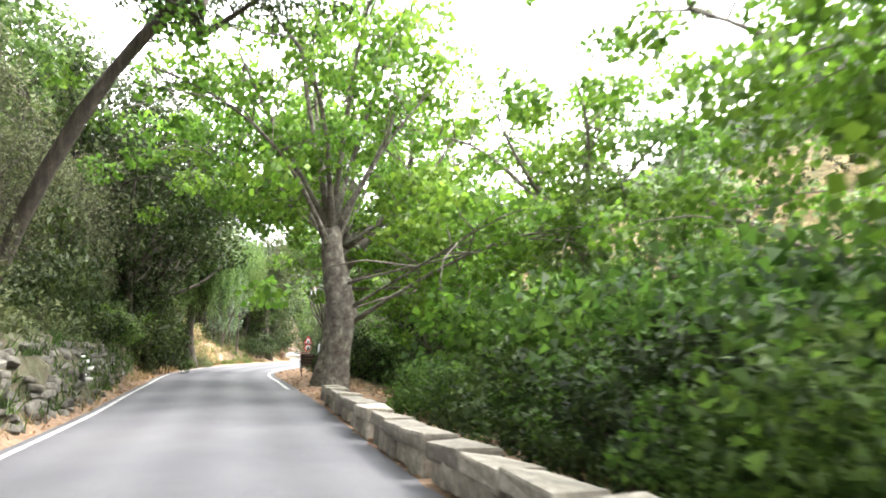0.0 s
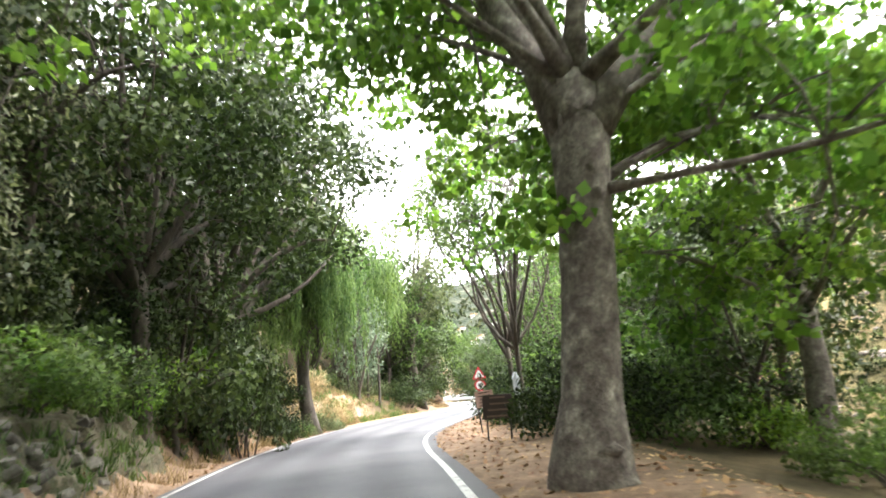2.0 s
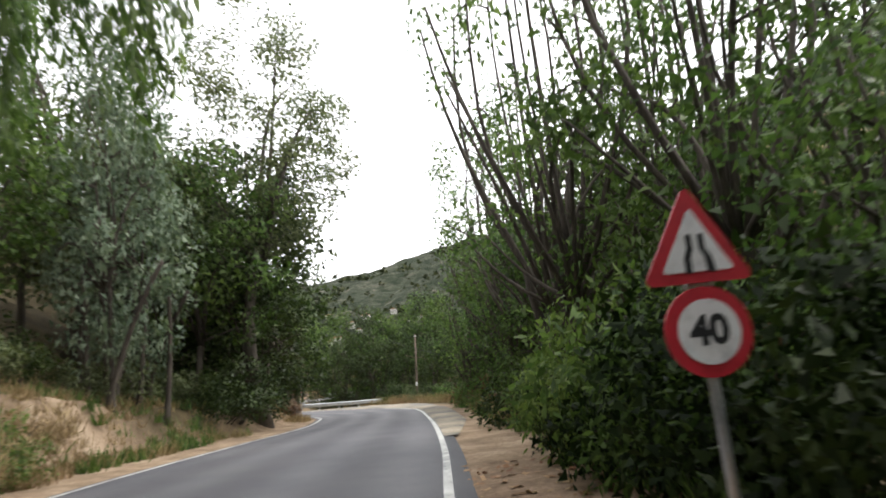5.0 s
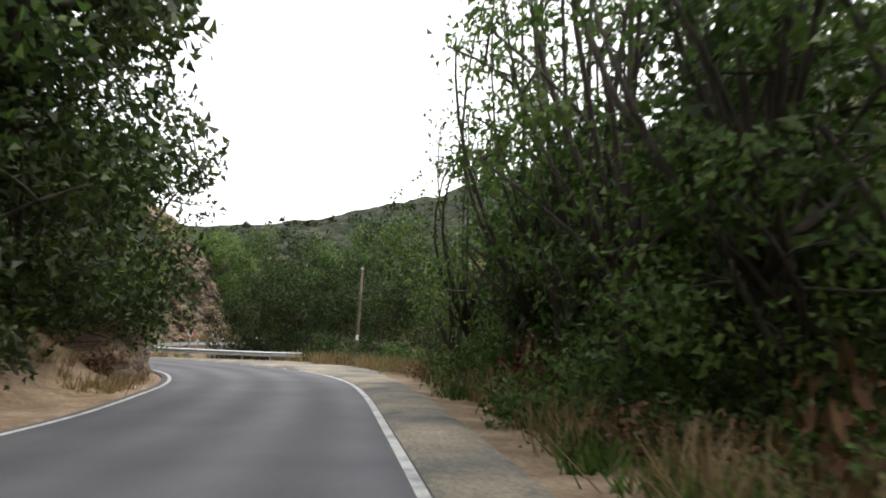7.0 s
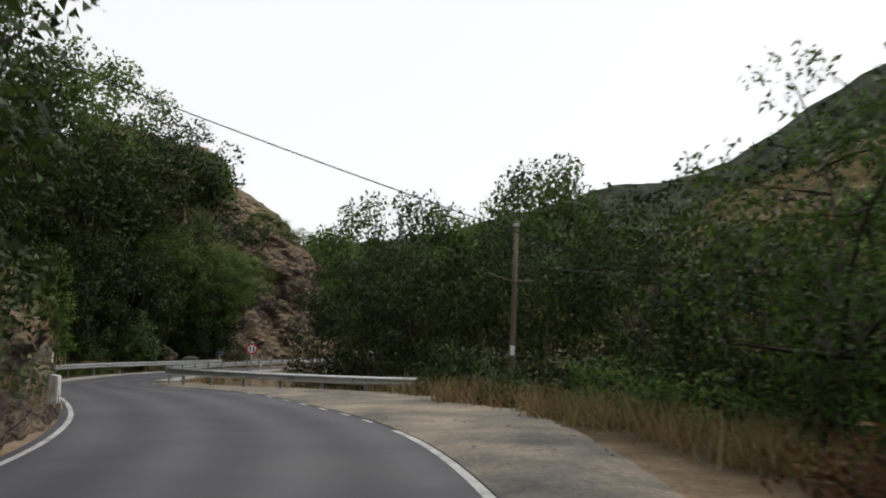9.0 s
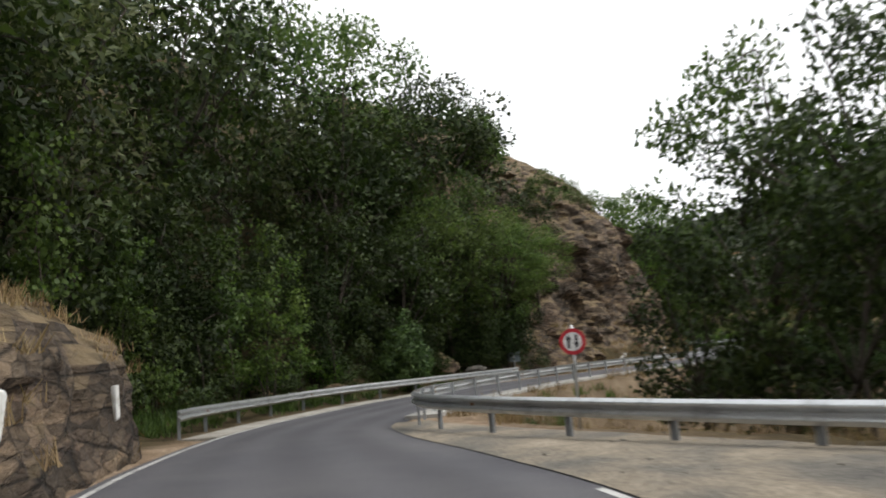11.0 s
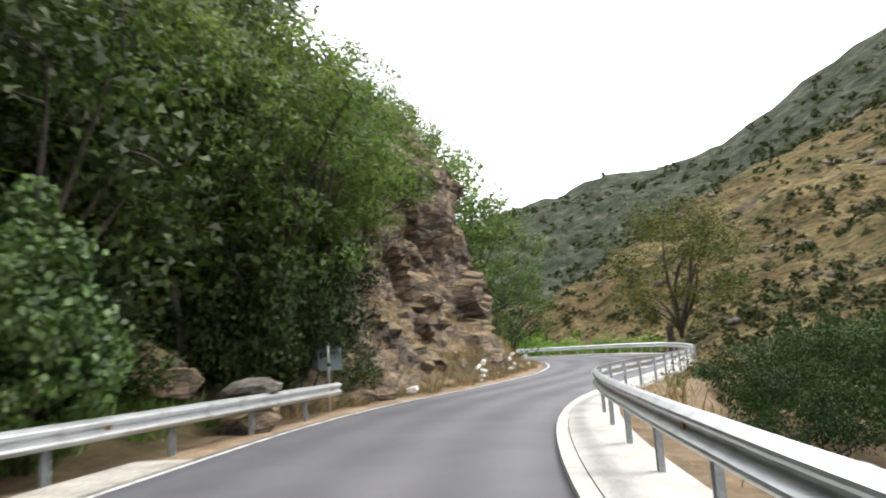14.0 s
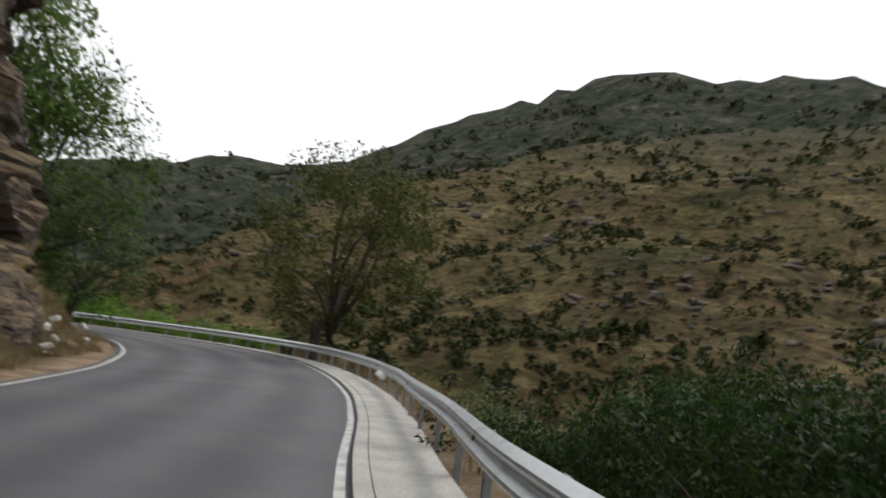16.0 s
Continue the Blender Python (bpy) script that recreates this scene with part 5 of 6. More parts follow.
# shade-dark bushes put below the crown for its dark underside
for x, y, s in ((-51.6, 164.4, 0.8), (-50.0, 166.6, 0.5), (-50.2, 168.4, 0.65)):
    grow("leafy_bush", x, y, s, 1.0, 9)
grow("acacia", -51.0, 170.2, 0.8, 1.1, 5, 3.0)
for x, y, k, s in ((-51.0, 160.0, "dark_bush", 0.9), (-51.4, 164.6, "ivy_bush", 1.0), (-50.6, 157.4, "mid_bush", 0.8)):
    grow(k, x, y, s, 1.0, 6)
# bushes added where only black shade lies under the acacia
for x, y, k, s in ((-49.0, 167.2, "ivy_bush", 0.8), (-48.5, 169.6, "dark_bush", 0.65), (-50.0, 165.2, "dark_bush", 0.9)):
    grow(k, x, y, s, 1.1, 7)
grow("ivy_mound", -49.35, 156.4, 1.0, 1.15, 2)
# trees on and behind the cliff
for x, y, k, s in ((-62, 172, "oak", 1.0), (-57, 170, "oak", 1.0), (-65, 180, "oak", 1.0)):
    grow(k, x, y, s, 1.0)
grow("acacia", -47.0, 204.4, 1.5, 1.0, 4, 0.5)
grow("acacia", -49.0, 202.6, 1.3, 1.35, 8, 1.5)
grow("forest", -43.6, 205.5, 1.2, 0.95, 6, -0.3)
grow("forest", -45.2, 203.6, 0.9, 0.9, 2, 0.0)
grow("ash", -49.0, 200.8, 1.45, 1.0, 7, 2.0)
grow("ash", -52.0, 172.0, 0.62, 1.0, 8, 13.2)
grow("mid_bush", -49.6, 178.5, 1.0, 1.2, 8, 13.4)
grow("olive_bush", -48.9, 183.0, 1.0, 1.1, 8, 13.4)
grow("mid_bush", -48.6, 187.5, 0.9, 1.1, 9, 13.4)
grow("tangle", -50.2, 175.5, 0.8, 1.0, 3, 7.5)
grow("tangle", -51.5, 171.5, 0.95, 1.0, 5, 6.5)
grow("acacia", -47.5, 169.7, 0.62, 1.0, 3, 4.4)
grow("acacia", -48.6, 167.4, 0.7, 1.0, 6, 3.6)
# darkest leaf colour fills the gloom beneath these crowns
for x, y, s, t, z in ((-48.5, 166.6, 0.85, 1.5, 1.6), (-49.4, 164.8, 0.95, 1.7, 1.0), (-48.2, 168.2, 0.6, 1.5, 3.2)):
    grow("leafy_bush", x, y, s, t, 5, z)
# below the rail on the last stretch
for x, y, k, s in ((-38.6, 146.2, "olive_bush", 0.35), (-39.0, 150.4, "mid_bush", 0.3), (-38.2, 154.0, "straw_bush", 0.5), (-38.9, 158.4, "olive_bush", 0.4), (-37.0, 148.4, "straw_bush", 0.6), (-36.8, 143.6, "olive_bush", 0.4), (-37.4, 162.0, "mid_bush", 0.5), (-35.6, 152.5, "dark_bush", 0.5), (-35.2, 158.5, "olive_bush", 0.7), (-33.0, 148.0, "straw_bush", 0.8)):
    grow(k, x, y, s, 0.9, 4)
for x, y, s, z in ((-36.4, 172.6, 0.75, -1.2), (-34.6, 169.4, 1.0, -1.0), (-32.0, 172.8, 1.2, -1.2), (-31.8, 167.6, 1.2, -1.2), (-29, 176, 1.2, -1.6), (-29.5, 171, 1.3, -1.2), (-36.2, 165.2, 0.8, -1.6)):
    grow("fig_bush", x, y, s, 1.0, 0, z)
for x, y, s in ((-49, 224.5, 1.3), (-45, 224, 1.4), (-41.5, 223.5, 1.4), (-38, 222.6, 1.3), (-34.5, 220.5, 1.2), (-31.5, 217, 1.1), (-43, 227, 1.7), (-47.5, 228, 1.7)):
    grow("bright_bush", x, y, s, 0.9, 0, 0.2)
for x, y, s in ((-30.5, 190.5, 1.0), (-28.8, 186.5, 1.1), (-29.6, 182, 1.0), (-27, 193, 1.2), (-30.6, 201, 1.1), (-27.5, 199, 1.2)):
    grow("olive_bush", x, y, s, 0.9, 0, -1.8)
LONE = tree_kind("lone_tree", 31, 12.2, 4.9, 0.26, 3.4, 3.0, 135, 0.9, 165, 0.19, 0.125, "bark", "autumn_leaf", limbs=12, stems=2)
plant(LONE, "almond_tree", "sparse tree with yellowing leaves below the rail", "tree", -32.4, 196.2, 20, 1.0, "", -1.2)


# the weeping willow
def willow():
    rng = np.random.default_rng(41)
    tr, q, out = Shape(), [], []
    tr.tube(bend((0, 0, -0.5), (0.5, -0.3, 6.0), 0, rng, 8), [0.46, 0.36, 0.3, 0.28, 0.26, 0.24, 0.2, 0.16], 12, 0.15, 5)
    tr.tube(bend((0.25, -0.1, 2.8), (1.7, 0.9, 6.2), 0, rng, 7), [0.2, 0.18, 0.17, 0.15, 0.14, 0.12, 0.09], 10, 0.15, 6)
    lb = Shape()
    heads = []
    for i in range(19):
        a, r = rng.uniform(0, 2 * math.pi), 3.4 * math.sqrt(rng.uniform(0.02, 1.0))
        heads.append((0.3 + r * math.cos(a), 0.2 + r * math.sin(a), 5.9 + 3.3 * math.sqrt(max(0.0, 1 - (r / 3.9) ** 2)) + rng.uniform(-0.5, 0.5), rng.uniform(0.9, 3.0) + 0.55 * r))
    for i in range(112):
        hx, hy, hz, low = heads[i % 19]
        tip = np.array([hx, hy, hz]) + rng.normal(size=3) * np.array([0.5, 0.5, 0.4])
        lb.tube(bend((0.5, -0.1, 5.0 + rng.uniform(-1.2, 1)), tip, 0.8, rng, 6), [0.07, 0.055, 0.04, 0.032, 0.024, 0.012], 5)
        floor_z = low + rng.uniform(-0.4, 1.6)
        for k in range(12):
            off = rng.normal(size=3) * np.array([0.2, 0.2, 0.22])
            st = tip + off
            ln = max(0.8, (st[2] - floor_z) * rng.uniform(0.55, 1.0))
            sway = unit(np.array([st[0] - 0.3, st[1] - 0.2, 0.01])) * rng.uniform(0.15, 0.5)
            n = int(ln / 0.105)
            u = np.linspace(0, 1, n)[:, None]
            p = st + sway * np.sqrt(u) - off * np.array([0.45, 0.45, 0]) * u + np.array([0, 0, -1.0]) * ln * u + rng.normal(size=(n, 3)) * 0.035
            q.append(blades(rng, p, np.zeros((n, 3)), 0.22, 0.055, 2.6))
            out.append(np.repeat(unit(off * np.array([1, 1, 0.2]) * 3 + sway + np.array([0, 0, 0.25]))[None], n, 0) + (1 - u) ** 4 * np.array([0, 0, 0.6]))
    return [("trunk", tr.mesh("willow_trunk", "bark", True)), ("branchwork", lb.mesh("willow_limbs", "bark", True)), ("crown", quads("willow_crown", np.concatenate(q), "willow_leaf", unit(np.concatenate(out))))]


plant(willow(), "willow_tree", "weeping willow with long hanging green strands", "tree", -25.15, 78.2, 0, 1.12, "", 0.5)


# the old plane trees between the road and the drop
def plane_tree(seed, bends, radii, sprays, limbs, label, x, y, full=1.0):
    rng = np.random.default_rng(seed)
    cap = [(Vector(bends[-1]) + Vector((0.02, 0, 0.22)))[:], (Vector(bends[-1]) + Vector((0.03, 0, 0.4)))[:]]
    tr = Shape().tube(list(bends) + cap, list(radii) + [radii[-1] * 0.72, radii[-1] * 0.25], 18, 0.1, seed)
    rngk = random.Random(seed)
    for i in range(9):
        k = rngk.randrange(1, len(bends) - 1)
        a, r = rngk.uniform(0, 6.28), radii[k]
        c = Vector(bends[k]) + Vector((math.cos(a) * r * 0.75, math.sin(a) * r * 0.75, rngk.uniform(-0.3, 0.3)))
        tr.tube([c - Vector((0, 0, 0.16)), c, c + Vector((0, 0, 0.16))], [0.05, r * 0.42, 0.05], 8, 0.3, i)
    lb, cs, rs, joints = Shape(), [], [], []
    for a, el, ln, r0, fr in limbs:
        s = np.array(bends[fr], float)
        d = np.array([math.cos(radians(a)) * math.cos(radians(el)), math.sin(radians(a)) * math.cos(radians(el)), math.sin(radians(el))])
        tip = s + d * ln
        pts = bend(s, tip, 0.06 * ln, rng, 8)
        lb.tube(pts, [r0 * (1.9 if j == 0 else 1 - 0.115 * j) + 0.012 for j in range(8)], 9, 0.1, int(a))
        for j in range(3, 8):
            for _ in range(sprays):
                c = np.array(pts[j]) + rng.normal(size=3) * np.array([1.0, 1.0, 0.75]) * (0.5 + 0.13 * ln)
                lb.tube(bend(pts[j], c, 0.15, rng, 4), [0.03, 0.024, 0.016, 0.008], 4)
                cs.append(c)
                rs.append(full * rng.uniform(0.45, 0.95))
    crown = clumps_to_leaves(rng, np.array(cs), rs, 185, 0.2, 0.19, 0.45, 0.6)
    tree = thing("plane_tree", label, "tree", (x, y, ground_at(x, y) - 0.1), "old plane trees")
    part("trunk", tr.mesh("trunk", "plane_bark", True), tree, "thick mottled grey-brown trunk")
    part("branchwork", lb.mesh("limbs", "plane_bark", True), tree)
    part("crown", quads("crown", crown[0], "plane_leaf", crown[1]), tree)


plane_tree(51, [(0, 0, -0.5), (0.0, 0, 0.4), (0.03, 0.02, 1.3), (0.1, 0.02, 2.1), (0.14, 0.03, 2.6), (0.0, 0.05, 3.4), (-0.2, 0.1, 4.3), (-0.25, 0.1, 5.0)], [0.5, 0.4, 0.37, 0.38, 0.43, 0.39, 0.34, 0.29], 2,
           [(175, 62, 7, 0.1, 7), (120, 72, 8, 0.1, 7), (60, 70, 7.5, 0.09, 7), (-60, 64, 7, 0.09, 7), (-120, 60, 7, 0.085, 7), (-10, 72, 8, 0.085, 7), (150, 78, 8, 0.08, 7), (20, 60, 7, 0.07, 6), (-5, 20, 7.5, 0.045, 3), (30, 10, 6, 0.03, 4), (-40, 20, 6, 0.035, 4), (150, 35, 7, 0.06, 6), (95, 40, 6, 0.06, 6), (-10, 12, 7, 0.032, 5), (200, 45, 7.5, 0.07, 6)], "old plane tree with a bent trunk beside the parapet", -8.62, 47.4)
plane_tree(52, [(0, 0, -0.5), (0.0, 0, 0.3), (0.12, 0, 1.2), (0.3, 0.02, 2.6), (0.42, 0.02, 4.0), (0.5, 0.05, 5.0), (0.5, 0.05, 5.6)], [0.72, 0.56, 0.42, 0.37, 0.39, 0.44, 0.34], 4,
           [(165, 70, 7, 0.25, 5), (15, 68, 7.5, 0.25, 5), (90, 72, 8, 0.14, 6), (-80, 78, 7, 0.12, 6), (150, 45, 6, 0.07, 6), (138, 28, 7, 0.05, 6), (-20, 42, 7, 0.09, 6), (-140, 48, 8, 0.1, 6), (10, 22, 7, 0.06, 5), (60, 28, 7, 0.06, 5), (200, 45, 8, 0.09, 6), (80, 38, 9, 0.08, 6), (95, 50, 9.5, 0.08, 6), (92, 6, 10.5, 0.06, 6), (76, 5, 10, 0.06, 6), (104, 9, 10.5, 0.05, 6), (-160, 32, 7.5, 0.05, 6), (66, 14, 8, 0.05, 6), (-5, 8, 6.5, 0.05, 4), (35, 12, 6, 0.05, 4), (45, 40, 8, 0.07, 6)], "old plane tree with a swollen fork", -10.5, 55.0)
plane_tree(53, [(0, 0, -0.5), (0, 0, 0.5), (0.1, 0, 2), (0.2, 0, 3.5), (0.2, 0.1, 5)], [0.5, 0.42, 0.36, 0.33, 0.28], 4,
           [(170, 50, 7, 0.13, 4), (100, 60, 8, 0.13, 4), (40, 50, 7, 0.12, 4), (-30, 45, 7, 0.12, 4), (70, 20, 7, 0.1, 3), (20, 15, 6, 0.08, 3), (130, 30, 7, 0.09, 3)], "broad plane tree hanging over the parapet", 4.2, 40.0)
# crown thickened out of sight above the road to shade it
plane_tree(54, [(0, 0, -0.8), (0, 0, 0.5), (-0.1, 0, 2), (-0.2, 0.1, 3.6), (-0.3, 0.1, 5.2)], [0.55, 0.44, 0.37, 0.34, 0.3], 3,
           [(180, 38, 9, 0.16, 4), (150, 42, 9, 0.14, 4), (205, 44, 9, 0.14, 4), (120, 50, 8, 0.12, 4), (90, 34, 6.5, 0.1, 3), (240, 45, 9, 0.12, 4), (190, 62, 9, 0.14, 4), (160, 60, 9, 0.12, 4), (30, 45, 7, 0.1, 3), (-60, 50, 8, 0.1, 4)], "broad plane tree roofing the shaded road", 1.4, 30.6, 1.35)
# unseen trees added overhead and behind to shade the near road
for x, y, s in ((-9.8, 23.5, 1.35), (-12.0, 30.0, 1.35), (-6.0, 15.5, 1.3), (3.4, 21.0, 1.3), (-14.4, 36.5, 1.25)):
    grow("canopy", x, y, s, 1.3, 12)
plane_tree(55, [(0, 0, -0.8), (0, 0, 0.5), (0.1, 0, 2), (0.1, 0.1, 3.4), (0.1, 0.2, 4.8)], [0.42, 0.34, 0.3, 0.27, 0.22], 4,
           [(165, 52, 6, 0.1, 4), (110, 55, 7, 0.1, 4), (40, 50, 6, 0.1, 4), (-40, 45, 7, 0.1, 4), (-110, 50, 7, 0.1, 4), (200, 24, 4.5, 0.06, 3), (90, 20, 5, 0.06, 3), (-80, 22, 6, 0.06, 3)], "plane tree rising from the slope below the boards", -5.6, 63.6)
plane_tree(56, [(0, 0, -0.8), (0, 0, 1.5), (0.1, 0, 4), (0.1, 0.1, 6.5)], [0.4, 0.32, 0.28, 0.2], 2,
           [(180, 40, 6, 0.09, 3), (120, 50, 6, 0.09, 3), (60, 45, 5, 0.08, 3), (-30, 45, 6, 0.08, 3), (-100, 48, 6, 0.08, 3), (230, 40, 6, 0.08, 3), (20, 75, 6, 0.08, 3), (200, 15, 5, 0.05, 2), (-60, 15, 5, 0.05, 2)], "leafy plane tree rising from the slope below the parapet", -1.2, 49.6, 0.95)

# bare forked trees by the boards, and the trunks leaning over the road
FORKED = tree_kind("forked_tree", 33, 12.4, 3.0, 0.125, 2.9, 5.2, 150, 0.66, 190, 0.15, 0.08, "bark", "mid_leaf", limbs=8)
plant(FORKED, "forked_tree", "dark tree forking into many upright branches", "tree", -14.0, 71.6, 10, 1.0, "forked trees")
plant(FORKED, "forked_tree", "dark tree forking into many upright branches", "tree", -13.3, 69.1, 140, 0.98, "forked trees")
LEANING = tree_kind("leaning_tree", 34, 13, 3.8, 0.22, 9.5, 8.5, 60, 0.95, 150, 0.2, 0.11, "bark", "dark_leaf", lean=(5.0, 1.0), limbs=12)
plant(LEANING, "leaning_tree", "dark tree leaning out over the road", "tree", -16.8, 43.0, 0, 1.0, "leaning trees")
row(["bright_bush"], 56, 72, 2.6, 2.2, 3.0, 0.7, 1.1, True, 130)


# ---- signs, boards, pole and parapet ----
def disc(r, n=40, cx=0.0, cz=0.0):
    return [(cx + r * math.cos(2 * math.pi * k / n), cz + r * math.sin(2 * math.pi * k / n)) for k in range(n)]


def triangle(r, soft, n=6):
    out = []
    for k in range(3):
        a = math.pi / 2 + k * 2 * math.pi / 3
        c = ((r - soft) * math.cos(a), (r - soft) * math.sin(a))
        out += [(c[0] + soft * math.cos(a - math.pi / 3 + 2 * math.pi / 3 * j / n), c[1] + soft * math.sin(a - math.pi / 3 + 2 * math.pi / 3 * j / n)) for j in range(n + 1)]
    return out


def lettering(text, size, material):
    cu = bpy.data.curves.new("lettering", "FONT")
    cu.body, cu.size, cu.align_x, cu.align_y, cu.extrude = text, size, "CENTER", "CENTER", 0.001
    cu.offset = 0.012 * size / 0.3
    tmp = bpy.data.objects.new("lettering", cu)
    scene.collection.objects.link(tmp)
    me = bpy.data.meshes.new_from_object(tmp.evaluated_get(bpy.context.evaluated_depsgraph_get()))
    bpy.data.objects.remove(tmp)
    me.materials.clear()
    me.materials.append(M[material])
    return me


def flat(outline, depth, name, material, y=0.0, x=0.0, z=0.0):
    return Shape().prism(outline, depth, Matrix.Translation((x, y, z))).mesh(name, material)


def pole_part(owner, height, r=0.03, y=0.05, steel="galv"):
    part("post", Shape().tube([(0, y, -0.4), (0, y, height * 0.5), (0, y, height)], [r, r, r], 12).mesh("post", steel, True), owner, "galvanised steel post")


def speed_sign():
    """A road-narrows triangle above a forty limit."""
    z0 = 0.12
    s = thing("road_sign", "red-bordered road-narrows triangle above a forty limit disc", "road sign", pose(-16.1, 76.25, z0, 0, -1, 8))
    pole_part(s, 2.3)
    tri = part("warning_plate", flat(triangle(0.345, 0.035), 0.02, "warning_plate", "red", 0, 0, 2.06), s, "red-bordered warning triangle")
    part("face", flat(triangle(0.23, 0.016), 0.006, "face", "white", -0.0062, 0, 2.056), tri)
    for sx, pts in ((-1, [(-0.075, -0.11), (-0.035, -0.11), (-0.035, -0.02), (-0.015, 0.03), (-0.015, 0.12), (-0.05, 0.12), (-0.05, 0.04), (-0.075, -0.02)]), (1, [(0.05, -0.11), (0.1, -0.11), (0.085, -0.02), (0.055, 0.03), (0.055, 0.12), (0.02, 0.12), (0.02, 0.03), (0.045, -0.02)])):
        part("symbol", flat([(u * 1.02, w * 0.95) for u, w in pts], 0.004, "symbol", "black", -0.0105, 0, 2.03), tri, "black narrowing line")
    dsc = part("limit_plate", flat(disc(0.25), 0.02, "limit_plate", "red", 0, 0, 1.6), s, "red-ringed speed limit disc")
    part("face", flat(disc(0.18), 0.006, "face", "white", -0.0062, 0, 1.6), dsc)
    part("number", lettering("40", 0.22, "black"), dsc, "black number", pose(0, -0.0085, 1.6, 90, 0, 0))
    part("clamp", Shape().box((0.16, 0.05, 0.04), Matrix.Translation((0, 0.045, 1.86)), 0.01).mesh("clamp", "galv"), s)


speed_sign()


def priority_sign():
    s = thing("road_sign", "round red-ringed sign with two arrows behind the rail", "road sign", pose(-33.9, 139.6, ground_at(-33.9, 139.6), 0, 1, 18))
    z = 1.62 - ground_at(-33.9, 139.6)
    pole_part(s, z + 0.32)
    d = part("plate", flat(disc(0.25), 0.02, "plate", "red", 0, 0, z), s)
    part("face", flat(disc(0.18), 0.006, "face", "white", -0.0062, 0, z), d)
    part("arrow", flat([(-0.1, -0.13), (-0.05, -0.13), (-0.05, 0.03), (-0.02, 0.03), (-0.075, 0.14), (-0.13, 0.03), (-0.1, 0.03)], 0.004, "arrow", "black", -0.0105, 0.0, z), d, "black arrow")
    part("arrow", flat([(0.1, 0.13), (0.05, 0.13), (0.05, -0.03), (0.02, -0.03), (0.075, -0.14), (0.13, -0.03), (0.1, -0.03)], 0.004, "arrow", "black", -0.0105, 0.0, z), d, "black arrow")


priority_sign()


def board(label, at, turn, w, h, z, face, ink, rows, legs, tilt=0.0):
    b = thing("notice_board", label, "notice board", pose(at[0], at[1], ground_at(*at), 0, tilt, turn), "notice boards")
    part("panel", Shape().box((w, 0.03, h), Matrix.Translation((0, 0, z)), 0.006).mesh("panel", face), b)
    rnd = random.Random(int(w * 100 + rows))
    for k in range(rows):
        ww = w * rnd.uniform(0.45, 0.82)
        part("text_bar", Shape().box((ww, 0.004, h * 0.3 / rows), Matrix.Translation((rnd.uniform(-0.06, 0.06) * w, -0.0175, z + h * (0.38 - 0.76 * k / max(1, rows - 1))))).mesh("text_bar", ink), b)
    for x in legs:
        part("leg", Shape().tube([(x, 0.035, -0.4), (x, 0.035, z), (x, 0.035, z + h * 0.45)], [0.022] * 3, 8).mesh("leg", "black", True), b)


board("dark brown notice board with pale lines of writing", (-13.22, 63.6), 10, 0.78, 0.62, 0.84, "brown", "dull_ink", 4, (-0.3, 0.3), 2)
board("faded pinkish notice board with brown writing on a thin post", (-14.13, 67.1), 6, 0.56, 0.5, 1.02, "faded", "brown", 5, (-0.25,), -4)

st = thing("stop_sign", "grey back of an octagonal sign seen edge-on", "road sign", pose(-12.75, 64.4, ground_at(-12.75, 64.4), 0, 0, 80))
pole_part(st, 1.7, 0.02, -0.03, "post_steel")
part("plate", flat([(0.3 / math.cos(math.pi / 8) * math.cos(math.pi / 8 + k * math.pi / 4), 0.3 / math.cos(math.pi / 8) * math.sin(math.pi / 8 + k * math.pi / 4)) for k in range(8)], 0.02, "plate", "post_steel", -0.012, 0, 1.4), st, "grey octagonal plate")

bx = thing("sign_back", "blue-grey back of a square sign by the cliff", "road sign", pose(-47.75, 165.75, ground_at(-47.75, 165.75), 0, 0, 14))
pole_part(bx, 1.75 - ground_at(-47.75, 165.75), 0.03, -0.045)
part("plate", Shape().box((0.6, 0.025, 0.62), Matrix.Translation((0.05, 0, 1.36 - ground_at(-47.75, 165.75))), 0.008).mesh("plate", "metal_box"), bx)
part("side_plate", Shape().box((0.22, 0.025, 0.55), pose(-0.33, 0.06, 1.36 - ground_at(-47.75, 165.75), 0, 0, -40), 0.008).mesh("side_plate", "metal_box"), bx)


